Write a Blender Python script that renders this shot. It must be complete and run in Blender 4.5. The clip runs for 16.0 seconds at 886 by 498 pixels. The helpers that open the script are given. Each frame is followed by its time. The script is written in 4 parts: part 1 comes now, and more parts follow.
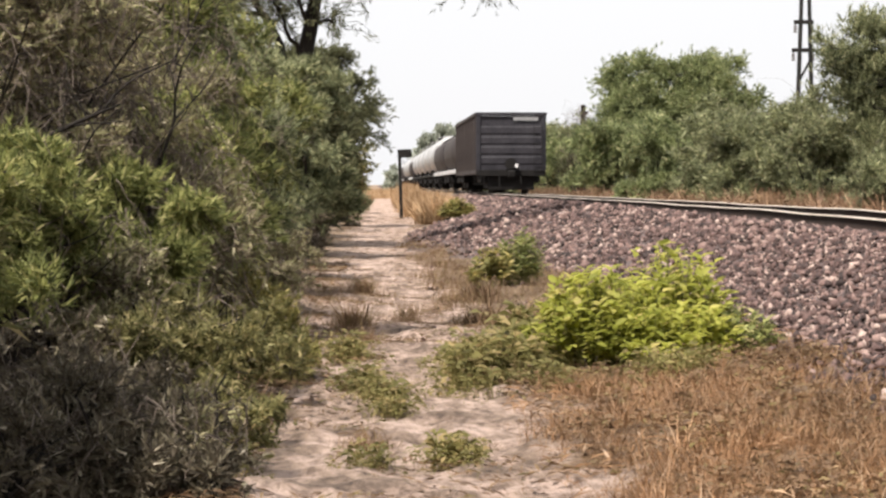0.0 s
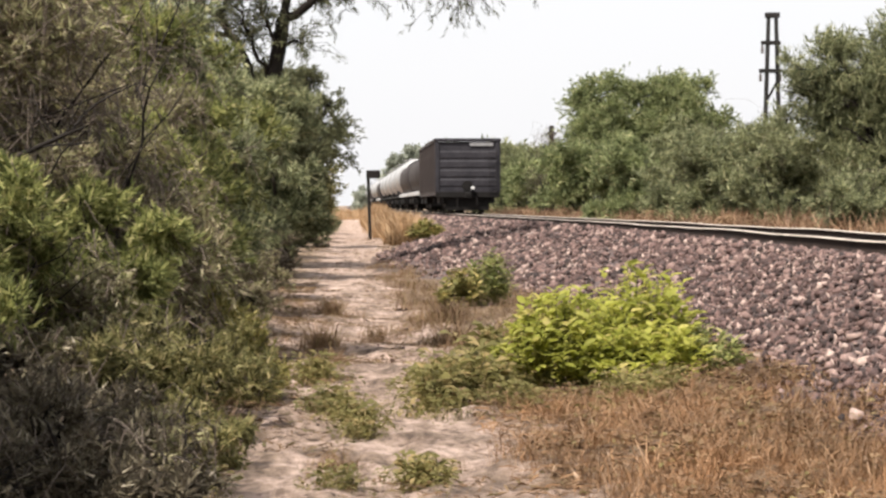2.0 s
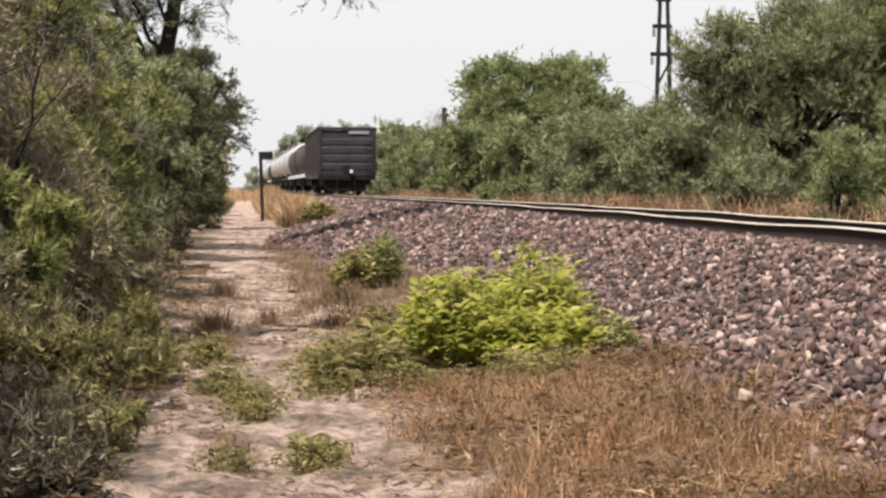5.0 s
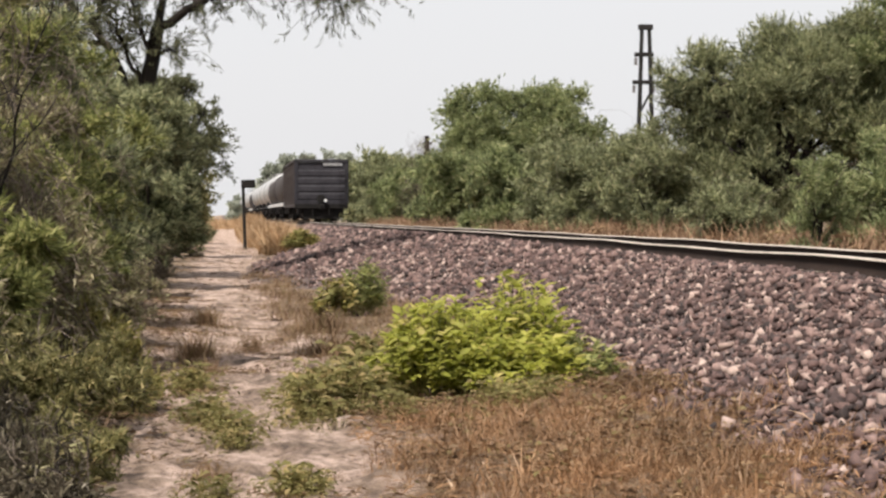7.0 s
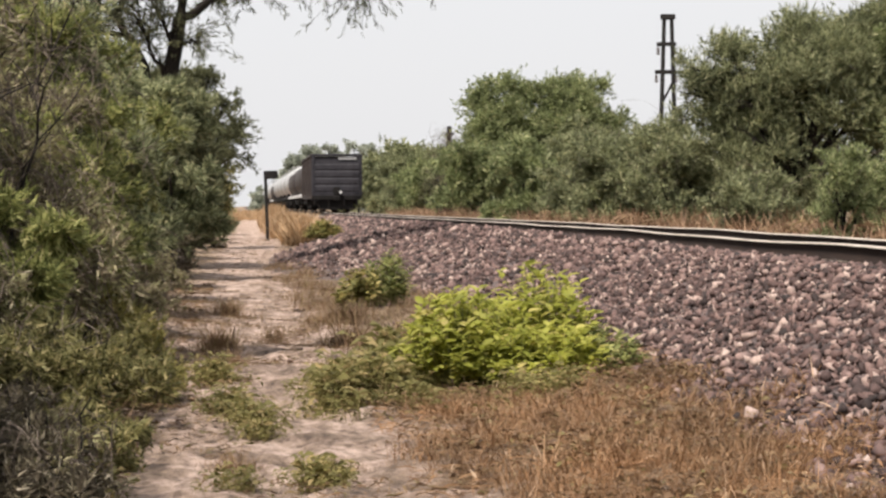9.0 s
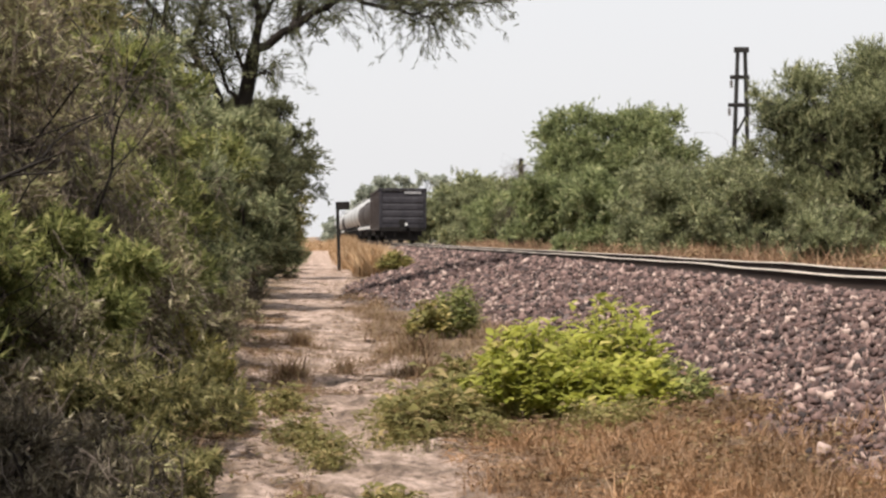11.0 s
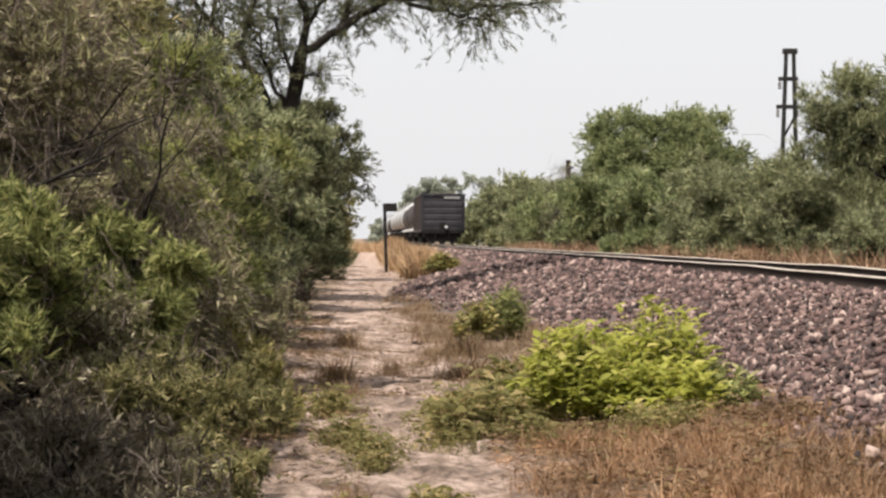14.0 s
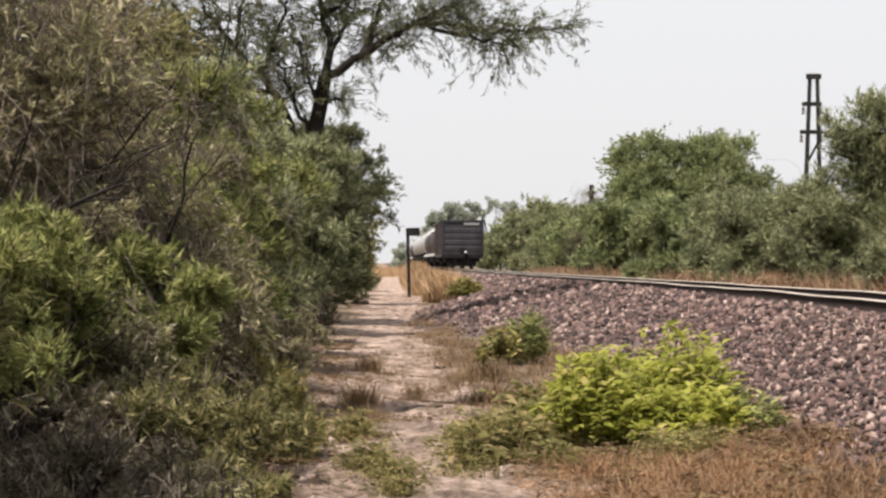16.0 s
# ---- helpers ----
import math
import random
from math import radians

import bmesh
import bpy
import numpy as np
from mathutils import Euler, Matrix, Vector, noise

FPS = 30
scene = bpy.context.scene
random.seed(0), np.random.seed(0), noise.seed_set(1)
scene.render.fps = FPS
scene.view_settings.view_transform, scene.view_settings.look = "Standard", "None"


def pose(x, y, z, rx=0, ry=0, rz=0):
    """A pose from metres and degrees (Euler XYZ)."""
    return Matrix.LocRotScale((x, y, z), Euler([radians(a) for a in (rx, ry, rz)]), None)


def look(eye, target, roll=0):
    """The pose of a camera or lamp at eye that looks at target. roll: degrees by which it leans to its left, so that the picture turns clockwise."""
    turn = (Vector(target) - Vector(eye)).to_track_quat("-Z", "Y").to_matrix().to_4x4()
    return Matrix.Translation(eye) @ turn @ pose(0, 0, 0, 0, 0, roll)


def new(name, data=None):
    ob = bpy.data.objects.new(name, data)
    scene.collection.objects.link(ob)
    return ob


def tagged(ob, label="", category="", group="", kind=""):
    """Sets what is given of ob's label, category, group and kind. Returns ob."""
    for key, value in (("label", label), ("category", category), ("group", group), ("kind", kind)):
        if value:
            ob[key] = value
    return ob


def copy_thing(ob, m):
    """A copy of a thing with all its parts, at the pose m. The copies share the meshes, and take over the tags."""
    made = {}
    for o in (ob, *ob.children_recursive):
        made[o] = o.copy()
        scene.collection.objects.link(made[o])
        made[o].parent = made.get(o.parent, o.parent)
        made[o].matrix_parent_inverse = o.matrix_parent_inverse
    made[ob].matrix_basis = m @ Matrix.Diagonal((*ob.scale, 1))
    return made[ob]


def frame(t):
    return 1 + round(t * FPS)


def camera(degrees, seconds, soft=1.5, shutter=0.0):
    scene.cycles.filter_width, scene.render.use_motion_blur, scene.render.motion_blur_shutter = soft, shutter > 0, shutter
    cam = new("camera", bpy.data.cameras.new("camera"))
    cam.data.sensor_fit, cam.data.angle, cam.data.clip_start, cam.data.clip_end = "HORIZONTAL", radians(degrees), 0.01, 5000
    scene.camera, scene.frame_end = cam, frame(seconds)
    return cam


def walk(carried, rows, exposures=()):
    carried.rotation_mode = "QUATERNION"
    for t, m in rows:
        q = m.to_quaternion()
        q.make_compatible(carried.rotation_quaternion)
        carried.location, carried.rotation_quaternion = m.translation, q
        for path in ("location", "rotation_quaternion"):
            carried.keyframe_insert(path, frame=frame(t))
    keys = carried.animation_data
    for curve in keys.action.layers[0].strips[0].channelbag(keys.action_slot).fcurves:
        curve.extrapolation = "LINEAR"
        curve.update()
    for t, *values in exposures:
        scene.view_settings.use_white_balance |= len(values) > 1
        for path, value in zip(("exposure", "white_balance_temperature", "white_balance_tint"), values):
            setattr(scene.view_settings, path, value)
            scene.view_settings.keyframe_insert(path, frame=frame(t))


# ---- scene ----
# ---- camera: one stand on the path, panned by hand with a long lens ----
cam = camera(24.6, 16.0, soft=2.5)
EYE = (0.0, 0.0, 1.6)
PAN = [
    (0.0, 88.179, 0.000, -1.655), (0.5, 88.234, 0.103, -1.615), (1.0, 88.297, -0.064, -1.933), (1.5, 88.560, -0.123, -2.228),
    (2.0, 88.764, 0.104, -2.538), (2.5, 88.532, -0.103, -3.263), (3.0, 88.121, 0.064, -3.971), (3.5, 87.955, -0.011, -4.647),
    (4.0, 87.945, 0.091, -5.076), (4.2, 87.928, -0.039, -5.375), (6.3, 88.914, -0.042, -5.743), (6.5, 88.903, -0.185, -6.065),
    (7.0, 89.038, 0.009, -6.048), (7.5, 88.768, -0.037, -6.383), (8.0, 88.536, 0.115, -6.099), (10.3, 89.466, -0.137, -4.299),
    (10.5, 89.560, -0.148, -4.048), (11.0, 89.663, -0.249, -3.405), (11.5, 89.918, -0.428, -2.705), (12.0, 89.924, -0.427, -2.463),
    (12.5, 90.040, -0.295, -2.567), (13.0, 89.979, -0.306, -2.349), (13.5, 89.984, -0.451, -2.143), (14.0, 89.705, -0.320, -2.078),
    (14.5, 89.873, -0.233, -1.948), (15.0, 90.032, -0.313, -1.768), (15.5, 90.106, -0.385, -1.671), (16.0, 90.394, -0.441, -1.430),
]
walk(cam, [(t, pose(*EYE, rx, ry, rz)) for t, rx, ry, rz in PAN],
     exposures=[(0.0, 0.70), (4.0, 0.63), (6.5, 0.45), (10.5, 0.48), (16.0, 0.49)])

# ---- light: hazy bright sky, high sun from the left and behind ----
SUN = Vector((-0.32, -0.40, 0.86)).normalized()
world = bpy.data.worlds.new("hazy_sky")
scene.world = world
world.use_nodes = True
wn, wl = world.node_tree.nodes, world.node_tree.links
sky = wn.new("ShaderNodeTexSky")
sky.sky_type, sky.sun_disc = "NISHITA", False
sky.sun_elevation, sky.sun_rotation = math.asin(SUN.z), math.atan2(SUN.x, SUN.y)
sky.air_density, sky.dust_density, sky.ozone_density = 1.0, 6.0, 1.0
haze = wn.new("ShaderNodeMix")
haze.data_type = "RGBA"
haze.inputs["Factor"].default_value = 0.8
haze.inputs[7].default_value = (8.6, 8.55, 8.7, 1)
wl.new(sky.outputs[0], haze.inputs[6])
wl.new(haze.outputs[2], wn["Background"].inputs["Color"])
wn["Background"].inputs["Strength"].default_value = 0.085
sun = new("sun", bpy.data.lights.new("sun", "SUN"))
sun.data.energy, sun.data.angle, sun.data.color = 5.0, radians(0.8), (1.0, 0.925, 0.845)
sun.matrix_world = look((0, 0, 60), Vector((0, 0, 60)) - SUN)


# ---- materials ----
def shader(name, rough=0.8, metal=0.0):
    m = bpy.data.materials.new(name)
    m.use_nodes = True
    n, l = m.node_tree.nodes, m.node_tree.links
    b = n["Principled BSDF"]
    b.inputs["Roughness"].default_value, b.inputs["Metallic"].default_value = rough, metal
    return m, n, l, b


def ramp(n, stops):
    r = n.new("ShaderNodeValToRGB")
    e = r.color_ramp.elements
    while len(e) < len(stops):
        e.new(0.5)
    for k, (p, c) in zip(e, stops):
        k.position, k.color = p, (*c, 1)
    return r


def noise_node(n, l, scale, detail=4, rough=0.6, space="Object", stretch=None):
    tc = n.new("ShaderNodeTexCoord")
    tx = n.new("ShaderNodeTexNoise")
    tx.inputs["Scale"].default_value, tx.inputs["Detail"].default_value, tx.inputs["Roughness"].default_value = scale, detail, rough
    if stretch:
        mp = n.new("ShaderNodeMapping")
        mp.inputs["Scale"].default_value = stretch
        l.new(tc.outputs[space], mp.inputs[0])
        l.new(mp.outputs[0], tx.inputs["Vector"])
    else:
        l.new(tc.outputs[space], tx.inputs["Vector"])
    return tx


def mixer(n, l, kind, fac, a, b):
    m = n.new("ShaderNodeMix")
    m.data_type, m.blend_type = "RGBA", kind
    for sock, v in ((m.inputs["Factor"], fac), (m.inputs[6], a), (m.inputs[7], b)):
        if isinstance(v, (int, float)):
            sock.default_value = v
        elif isinstance(v, tuple):
            sock.default_value = (*v, 1)
        else:
            l.new(v, sock)
    return m.outputs[2]


def bump(n, l, b, height, strength=0.4, dist=0.02):
    k = n.new("ShaderNodeBump")
    k.inputs["Strength"].default_value, k.inputs["Distance"].default_value = strength, dist
    l.new(height, k.inputs["Height"])
    l.new(k.outputs[0], b.inputs["Normal"])


def mottled(name, dark, light, scale=3.0, fine=40.0, rough=0.85, metal=0.0, relief=0.3, dist=0.01, space="Object", stretch=None):
    """A surface with stains and grain."""
    m, n, l, b = shader(name, rough, metal)
    b.inputs["Specular IOR Level"].default_value = 0.2 if rough > 0.55 else 0.5
    big, small = noise_node(n, l, scale, space=space, stretch=stretch), noise_node(n, l, fine, space=space)
    r = ramp(n, ((0.3, dark), (0.7, light)))
    l.new(big.outputs[0], r.inputs[0])
    g = ramp(n, ((0.3, (0.6, 0.6, 0.6)), (0.7, (1.15, 1.15, 1.15))))
    l.new(small.outputs[0], g.inputs[0])
    l.new(mixer(n, l, "MULTIPLY", 1.0, r.outputs[0], g.outputs[0]), b.inputs["Base Color"])
    bump(n, l, b, small.outputs[0], relief, dist)
    return m


def leafy(name, stops, through_light=0.35, rough=0.6):
    """Leaves or blades: each one its own tint, and light that passes through."""
    m, n, l, b = shader(name, rough)
    geo = n.new("ShaderNodeNewGeometry")
    r = ramp(n, stops)
    l.new(geo.outputs["Random Per Island"], r.inputs[0])
    big = noise_node(n, l, 1.3, 3)
    g = ramp(n, ((0.3, (0.62, 0.62, 0.62)), (0.7, (1.25, 1.2, 1.15))))
    l.new(big.outputs[0], g.inputs[0])
    col = mixer(n, l, "MULTIPLY", 1.0, r.outputs[0], g.outputs[0])
    l.new(col, b.inputs["Base Color"])
    b.inputs["Specular IOR Level"].default_value = 0.2
    tr = n.new("ShaderNodeBsdfTranslucent")
    l.new(col, tr.inputs["Color"])
    ms = n.new("ShaderNodeMixShader")
    ms.inputs[0].default_value = through_light
    l.new(b.outputs[0], ms.inputs[1])
    l.new(tr.outputs[0], ms.inputs[2])
    l.new(ms.outputs[0], n["Material Output"].inputs[0])
    return m


def ground_material():
    m, n, l, b = shader("sandy_ground", 0.95)
    tc = n.new("ShaderNodeTexCoord")
    sep = n.new("ShaderNodeSeparateXYZ")
    l.new(tc.outputs["Object"], sep.inputs[0])
    wob = noise_node(n, l, 0.7, 5, 0.7)
    # how far from the middle of the trodden strip
    off = n.new("ShaderNodeMath"); off.operation = "MULTIPLY_ADD"
    off.inputs[1].default_value, off.inputs[2].default_value = 2.6, -1.3
    l.new(wob.outputs[0], off.inputs[0])
    add = n.new("ShaderNodeMath"); add.operation = "ADD"
    l.new(sep.outputs["X"], add.inputs[0]); l.new(off.outputs[0], add.inputs[1])
    mid = n.new("ShaderNodeMath"); mid.operation = "ADD"; mid.inputs[1].default_value = -0.08
    l.new(add.outputs[0], mid.inputs[0])
    ab = n.new("ShaderNodeMath"); ab.operation = "ABSOLUTE"
    l.new(mid.outputs[0], ab.inputs[0])
    mask = n.new("ShaderNodeMapRange")
    mask.inputs[1].default_value, mask.inputs[2].default_value = 0.8, 1.5
    l.new(ab.outputs[0], mask.inputs[0])
    sand_n, fine = noise_node(n, l, 2.6, 7, 0.72, stretch=(0.8, 0.7, 1.0)), noise_node(n, l, 11, 6, 0.7)
    # dark end: brown debris and the shade of hollows, both in the colour
    sand = ramp(n, ((0.35, (0.12, 0.084, 0.064)), (0.465, (0.32, 0.232, 0.178)), (0.57, (0.56, 0.42, 0.35)), (0.75, (0.68, 0.54, 0.46))))
    l.new(sand_n.outputs[0], sand.inputs[0])
    soil = ramp(n, ((0.3, (0.13, 0.09, 0.06)), (0.6, (0.27, 0.19, 0.12)), (0.8, (0.40, 0.31, 0.22))))
    l.new(noise_node(n, l, 3.5, 6, 0.7).outputs[0], soil.inputs[0])
    col = mixer(n, l, "MIX", mask.outputs[0], sand.outputs[0], soil.outputs[0])
    # strong fine contrast stands in for relief shade, weak under the high sun
    g = ramp(n, ((0.36, (0.42, 0.39, 0.37)), (0.5, (0.95, 0.94, 0.93)), (0.7, (1.2, 1.2, 1.2))))
    l.new(fine.outputs[0], g.inputs[0])
    l.new(mixer(n, l, "MULTIPLY", 1.0, col, g.outputs[0]), b.inputs["Base Color"])
    bump(n, l, b, noise_node(n, l, 8, 7, 0.75).outputs[0], 1.0, 0.12)
    return m


def stone_material():
    m, n, l, b = shader("ballast_rock", 0.85)
    geo, info = n.new("ShaderNodeNewGeometry"), n.new("ShaderNodeObjectInfo")
    s = n.new("ShaderNodeMath"); s.operation = "ADD"
    l.new(geo.outputs["Random Per Island"], s.inputs[0]); l.new(info.outputs["Random"], s.inputs[1])
    fr = n.new("ShaderNodeMath"); fr.operation = "FRACT"
    l.new(s.outputs[0], fr.inputs[0])
    r = ramp(n, ((0.0, (0.018, 0.011, 0.010)), (0.35, (0.064, 0.038, 0.034)), (0.62, (0.128, 0.079, 0.070)), (0.88, (0.218, 0.146, 0.128)), (1.0, (0.42, 0.325, 0.28))))
    l.new(fr.outputs[0], r.inputs[0])
    fine = noise_node(n, l, 30, 4)
    g = ramp(n, ((0.3, (0.7, 0.7, 0.7)), (0.7, (1.15, 1.12, 1.1))))
    l.new(fine.outputs[0], g.inputs[0])
    l.new(mixer(n, l, "MULTIPLY", 1.0, r.outputs[0], g.outputs[0]), b.inputs["Base Color"])
    bump(n, l, b, fine.outputs[0], 0.4, 0.01)
    return m


GROUND, ROCK = ground_material(), stone_material()
BED = mottled("ballast_bed_gravel", (0.055, 0.042, 0.04), (0.19, 0.145, 0.138), 9.0, 22.0, relief=1.0, dist=0.05)
LEAF_OLIVE = leafy("olive_leaf", ((0.0, (0.056, 0.058, 0.024)), (0.5, (0.183, 0.178, 0.073)), (0.85, (0.324, 0.308, 0.140)), (1.0, (0.498, 0.419, 0.226))), 0.5)
LEAF_GREEN = leafy("green_leaf", ((0.0, (0.075, 0.092, 0.031)), (0.5, (0.217, 0.243, 0.085)), (0.9, (0.398, 0.408, 0.161)), (1.0, (0.483, 0.442, 0.218))), 0.5)
LEAF_DARK = leafy("dark_leaf", ((0.0, (0.060, 0.068, 0.036)), (0.6, (0.125, 0.135, 0.072)), (1.0, (0.23, 0.235, 0.13))), 0.45)
# grey-green leaf, made paler and greyer to carry the haze beyond the railway
LEAF_SAGE = leafy("sage_leaf_haze_tinted", ((0.0, (0.083, 0.097, 0.051)), (0.5, (0.213, 0.239, 0.130)), (0.85, (0.382, 0.406, 0.228)), (1.0, (0.575, 0.561, 0.341))), 0.5)
LEAF_FRESH = leafy("fresh_leaf", ((0.0, (0.085, 0.109, 0.050)), (0.5, (0.221, 0.265, 0.124)), (0.9, (0.401, 0.444, 0.220)), (1.0, (0.597, 0.567, 0.337))), 0.5)
LEAF_BROWN = leafy("dry_leaf", ((0.0, (0.098, 0.079, 0.053)), (0.35, (0.240, 0.201, 0.136)), (0.5, (0.251, 0.255, 0.129)), (0.85, (0.399, 0.386, 0.207)), (1.0, (0.739, 0.652, 0.496))), 0.42)
# dry brown leaf, darkened to hold the shade at the thicket's foot
LEAF_SHADED = leafy("shaded_brown_leaf", ((0.0, (0.058, 0.048, 0.036)), (0.6, (0.137, 0.117, 0.083)), (0.9, (0.195, 0.176, 0.117)), (1.0, (0.390, 0.351, 0.273))), 0.3)
LEAF_YELLOW = leafy("yellow_green_leaf", ((0.0, (0.083, 0.083, 0.024)), (0.6, (0.241, 0.228, 0.070)), (1.0, (0.468, 0.386, 0.164))))
LEAF_WEED = leafy("bright_weed_leaf", ((0.0, (0.242, 0.269, 0.051)), (0.5, (0.402, 0.423, 0.085)), (0.9, (0.502, 0.502, 0.133)), (1.0, (0.582, 0.505, 0.189))), 0.55)
STRAW = leafy("dry_straw", ((0.0, (0.116, 0.061, 0.029)), (0.5, (0.264, 0.149, 0.075)), (0.88, (0.369, 0.233, 0.132)), (1.0, (0.556, 0.410, 0.288))), 0.3)
STRAW_ORANGE = leafy("orange_straw", ((0.0, (0.27, 0.165, 0.085)), (0.5, (0.41, 0.275, 0.155)), (1.0, (0.54, 0.40, 0.25))), 0.3)
STRAW_RED = leafy("reddish_straw", ((0.0, (0.16, 0.095, 0.058)), (0.5, (0.27, 0.17, 0.105)), (1.0, (0.38, 0.265, 0.17))), 0.3)
STRAW_DULL = leafy("dull_brown_weed", ((0.0, (0.100, 0.063, 0.038)), (0.5, (0.190, 0.121, 0.071)), (0.85, (0.253, 0.175, 0.100)), (1.0, (0.154, 0.142, 0.050))), 0.25)
GRASS = leafy("low_green_grass", ((0.0, (0.122, 0.116, 0.041)), (0.6, (0.215, 0.200, 0.076)), (1.0, (0.336, 0.262, 0.128))), 0.4)
# leaves of the far trees, with the haze of distance mixed into the colour
HAZE_TINTED = leafy("far_leaf_haze_tinted", ((0.0, (0.276, 0.310, 0.253)), (1.0, (0.414, 0.448, 0.380))), 0.4)
BARK = mottled("dark_bark", (0.011, 0.009, 0.0075), (0.034, 0.027, 0.022), 3, 30, relief=0.8, dist=0.02, stretch=(1, 1, 0.25))
TWIG = mottled("grey_brown_twig", (0.06, 0.046, 0.037), (0.23, 0.185, 0.15), 3, 30)
RAIL_SIDE = mottled("rusty_rail", (0.012, 0.007, 0.005), (0.030, 0.017, 0.012), 2, 50, 0.8)
RAIL_TOP = mottled("worn_rail_head", (0.42, 0.36, 0.31), (0.60, 0.53, 0.46), 2, 60, 0.6, 0.0)
SLEEPER = mottled("weathered_sleeper", (0.10, 0.08, 0.065), (0.24, 0.20, 0.165), 3, 40)
PAINT = mottled("dark_grey_wagon_paint", (0.022, 0.021, 0.026), (0.045, 0.043, 0.050), 0.9, 12, 0.65, relief=0.15)
PAINT_RIB = mottled("lighter_rib_paint", (0.024, 0.023, 0.028), (0.049, 0.046, 0.053), 0.9, 12, 0.6, relief=0.15)
PAINT_SIDE = mottled("brown_black_wagon_paint", (0.030, 0.024, 0.023), (0.066, 0.053, 0.050), 0.8, 10, 0.65, relief=0.15, stretch=(1, 1, 0.4))
UNDER = mottled("black_running_gear", (0.006, 0.0055, 0.0055), (0.016, 0.014, 0.013), 2, 25, 0.8)
WHEEL = mottled("wheel_steel", (0.015, 0.013, 0.012), (0.04, 0.034, 0.03), 3, 25, 0.6, 0.3)
PALE = mottled("pale_stencil_panel", (0.20, 0.20, 0.205), (0.34, 0.34, 0.345), 2, 20, 0.6)
WHITE = mottled("white_tank_paint", (0.304, 0.304, 0.308), (0.432, 0.432, 0.428), 0.7, 9, 0.4, relief=0.1)
PALE_BAND = mottled("pale_sill_band", (0.50, 0.50, 0.50), (0.68, 0.68, 0.67), 2, 20, 0.5)
POST = mottled("dark_painted_post", (0.006, 0.0055, 0.0055), (0.018, 0.015, 0.014), 3, 30, 0.7)
CONCRETE = mottled("dark_pylon_steel", (0.014, 0.0135, 0.013), (0.032, 0.030, 0.029), 1.5, 15)
GLASSY = mottled("pale_reflector", (0.65, 0.65, 0.65), (0.85, 0.85, 0.85), 3, 20, 0.3)
CERAMIC = mottled("brown_insulator", (0.03, 0.02, 0.016), (0.06, 0.04, 0.03), 3, 20, 0.3)

# ---- mesh tools ----
rng = np.random.default_rng(7)


def mesh_of(name, verts, faces, mats, index=None, smooth=False):
    """A mesh from arrays; every face has the same number of corners."""
    verts, faces = np.asarray(verts, dtype=np.float32), np.asarray(faces, dtype=np.int32)
    me = bpy.data.meshes.new(name)
    k, c = faces.shape
    me.vertices.add(len(verts)); me.vertices.foreach_set("co", verts.ravel())
    me.loops.add(k * c); me.loops.foreach_set("vertex_index", faces.ravel())
    me.polygons.add(k)
    me.polygons.foreach_set("loop_start", np.arange(0, k * c, c, dtype=np.int32))
    if index is not None:
        me.polygons.foreach_set("material_index", np.asarray(index, dtype=np.int32))
    if smooth:
        me.polygons.foreach_set("use_smooth", np.ones(k, dtype=bool))
    for m in (mats if isinstance(mats, (list, tuple)) else [mats]):
        me.materials.append(m)
    me.update(calc_edges=True)
    return me


def part(name, data, material, parent, label=""):
    """One mesh object under a thing or a part, from a bmesh or from mesh data."""
    if isinstance(data, bmesh.types.BMesh):
        me = bpy.data.meshes.new(name)
        data.to_mesh(me); data.free()
        if material:
            me.materials.append(material)
        data = me
    ob = new(name, data)
    ob.parent = parent
    return tagged(ob, label=label)


def box(bm, x0, x1, y0, y1, z0, z1, bevel=0.0):
    v = [bm.verts.new(c) for c in ((x0, y0, z0), (x1, y0, z0), (x1, y1, z0), (x0, y1, z0), (x0, y0, z1), (x1, y0, z1), (x1, y1, z1), (x0, y1, z1))]
    f = [bm.faces.new([v[i] for i in q]) for q in ((0, 3, 2, 1), (4, 5, 6, 7), (0, 1, 5, 4), (1, 2, 6, 5), (2, 3, 7, 6), (3, 0, 4, 7))]
    if bevel:
        bmesh.ops.bevel(bm, geom=list({e for q in f for e in q.edges}), offset=bevel, segments=2, affect="EDGES", profile=0.5)
    return bm


def rod(bm, a, b, r, r2=None, seg=12):
    """A cylinder or cone from a to b."""
    a, b = Vector(a), Vector(b)
    m = Matrix.Translation((a + b) / 2) @ (b - a).to_track_quat("Z", "Y").to_matrix().to_4x4()
    bmesh.ops.create_cone(bm, cap_ends=True, segments=seg, radius1=r, radius2=r if r2 is None else r2, depth=(b - a).length, matrix=m)
    return bm


def rotations(n, r, up=0.0):
    """n random turns; up pulls the z axis of each towards the sky."""
    z = r.normal(size=(n, 3)); z /= np.linalg.norm(z, axis=1, keepdims=True)
    z[:, 2] += up
    z /= np.linalg.norm(z, axis=1, keepdims=True) + 1e-6
    x = np.cross(r.normal(size=(n, 3)), z); x /= np.linalg.norm(x, axis=1, keepdims=True) + 1e-6
    return np.stack([x, np.cross(z, x), z], axis=2)


def scatter(template, faces, places, sizes, turns):
    """Copies of a small template at many places, as one set of arrays."""
    v = np.einsum("nij,kj->nki", turns, template) * np.asarray(sizes).reshape(-1, 1, 1) + places[:, None, :]
    f = faces[None] + (np.arange(len(places)) * len(template))[:, None, None]
    return v.reshape(-1, 3), f.reshape(-1, faces.shape[1])


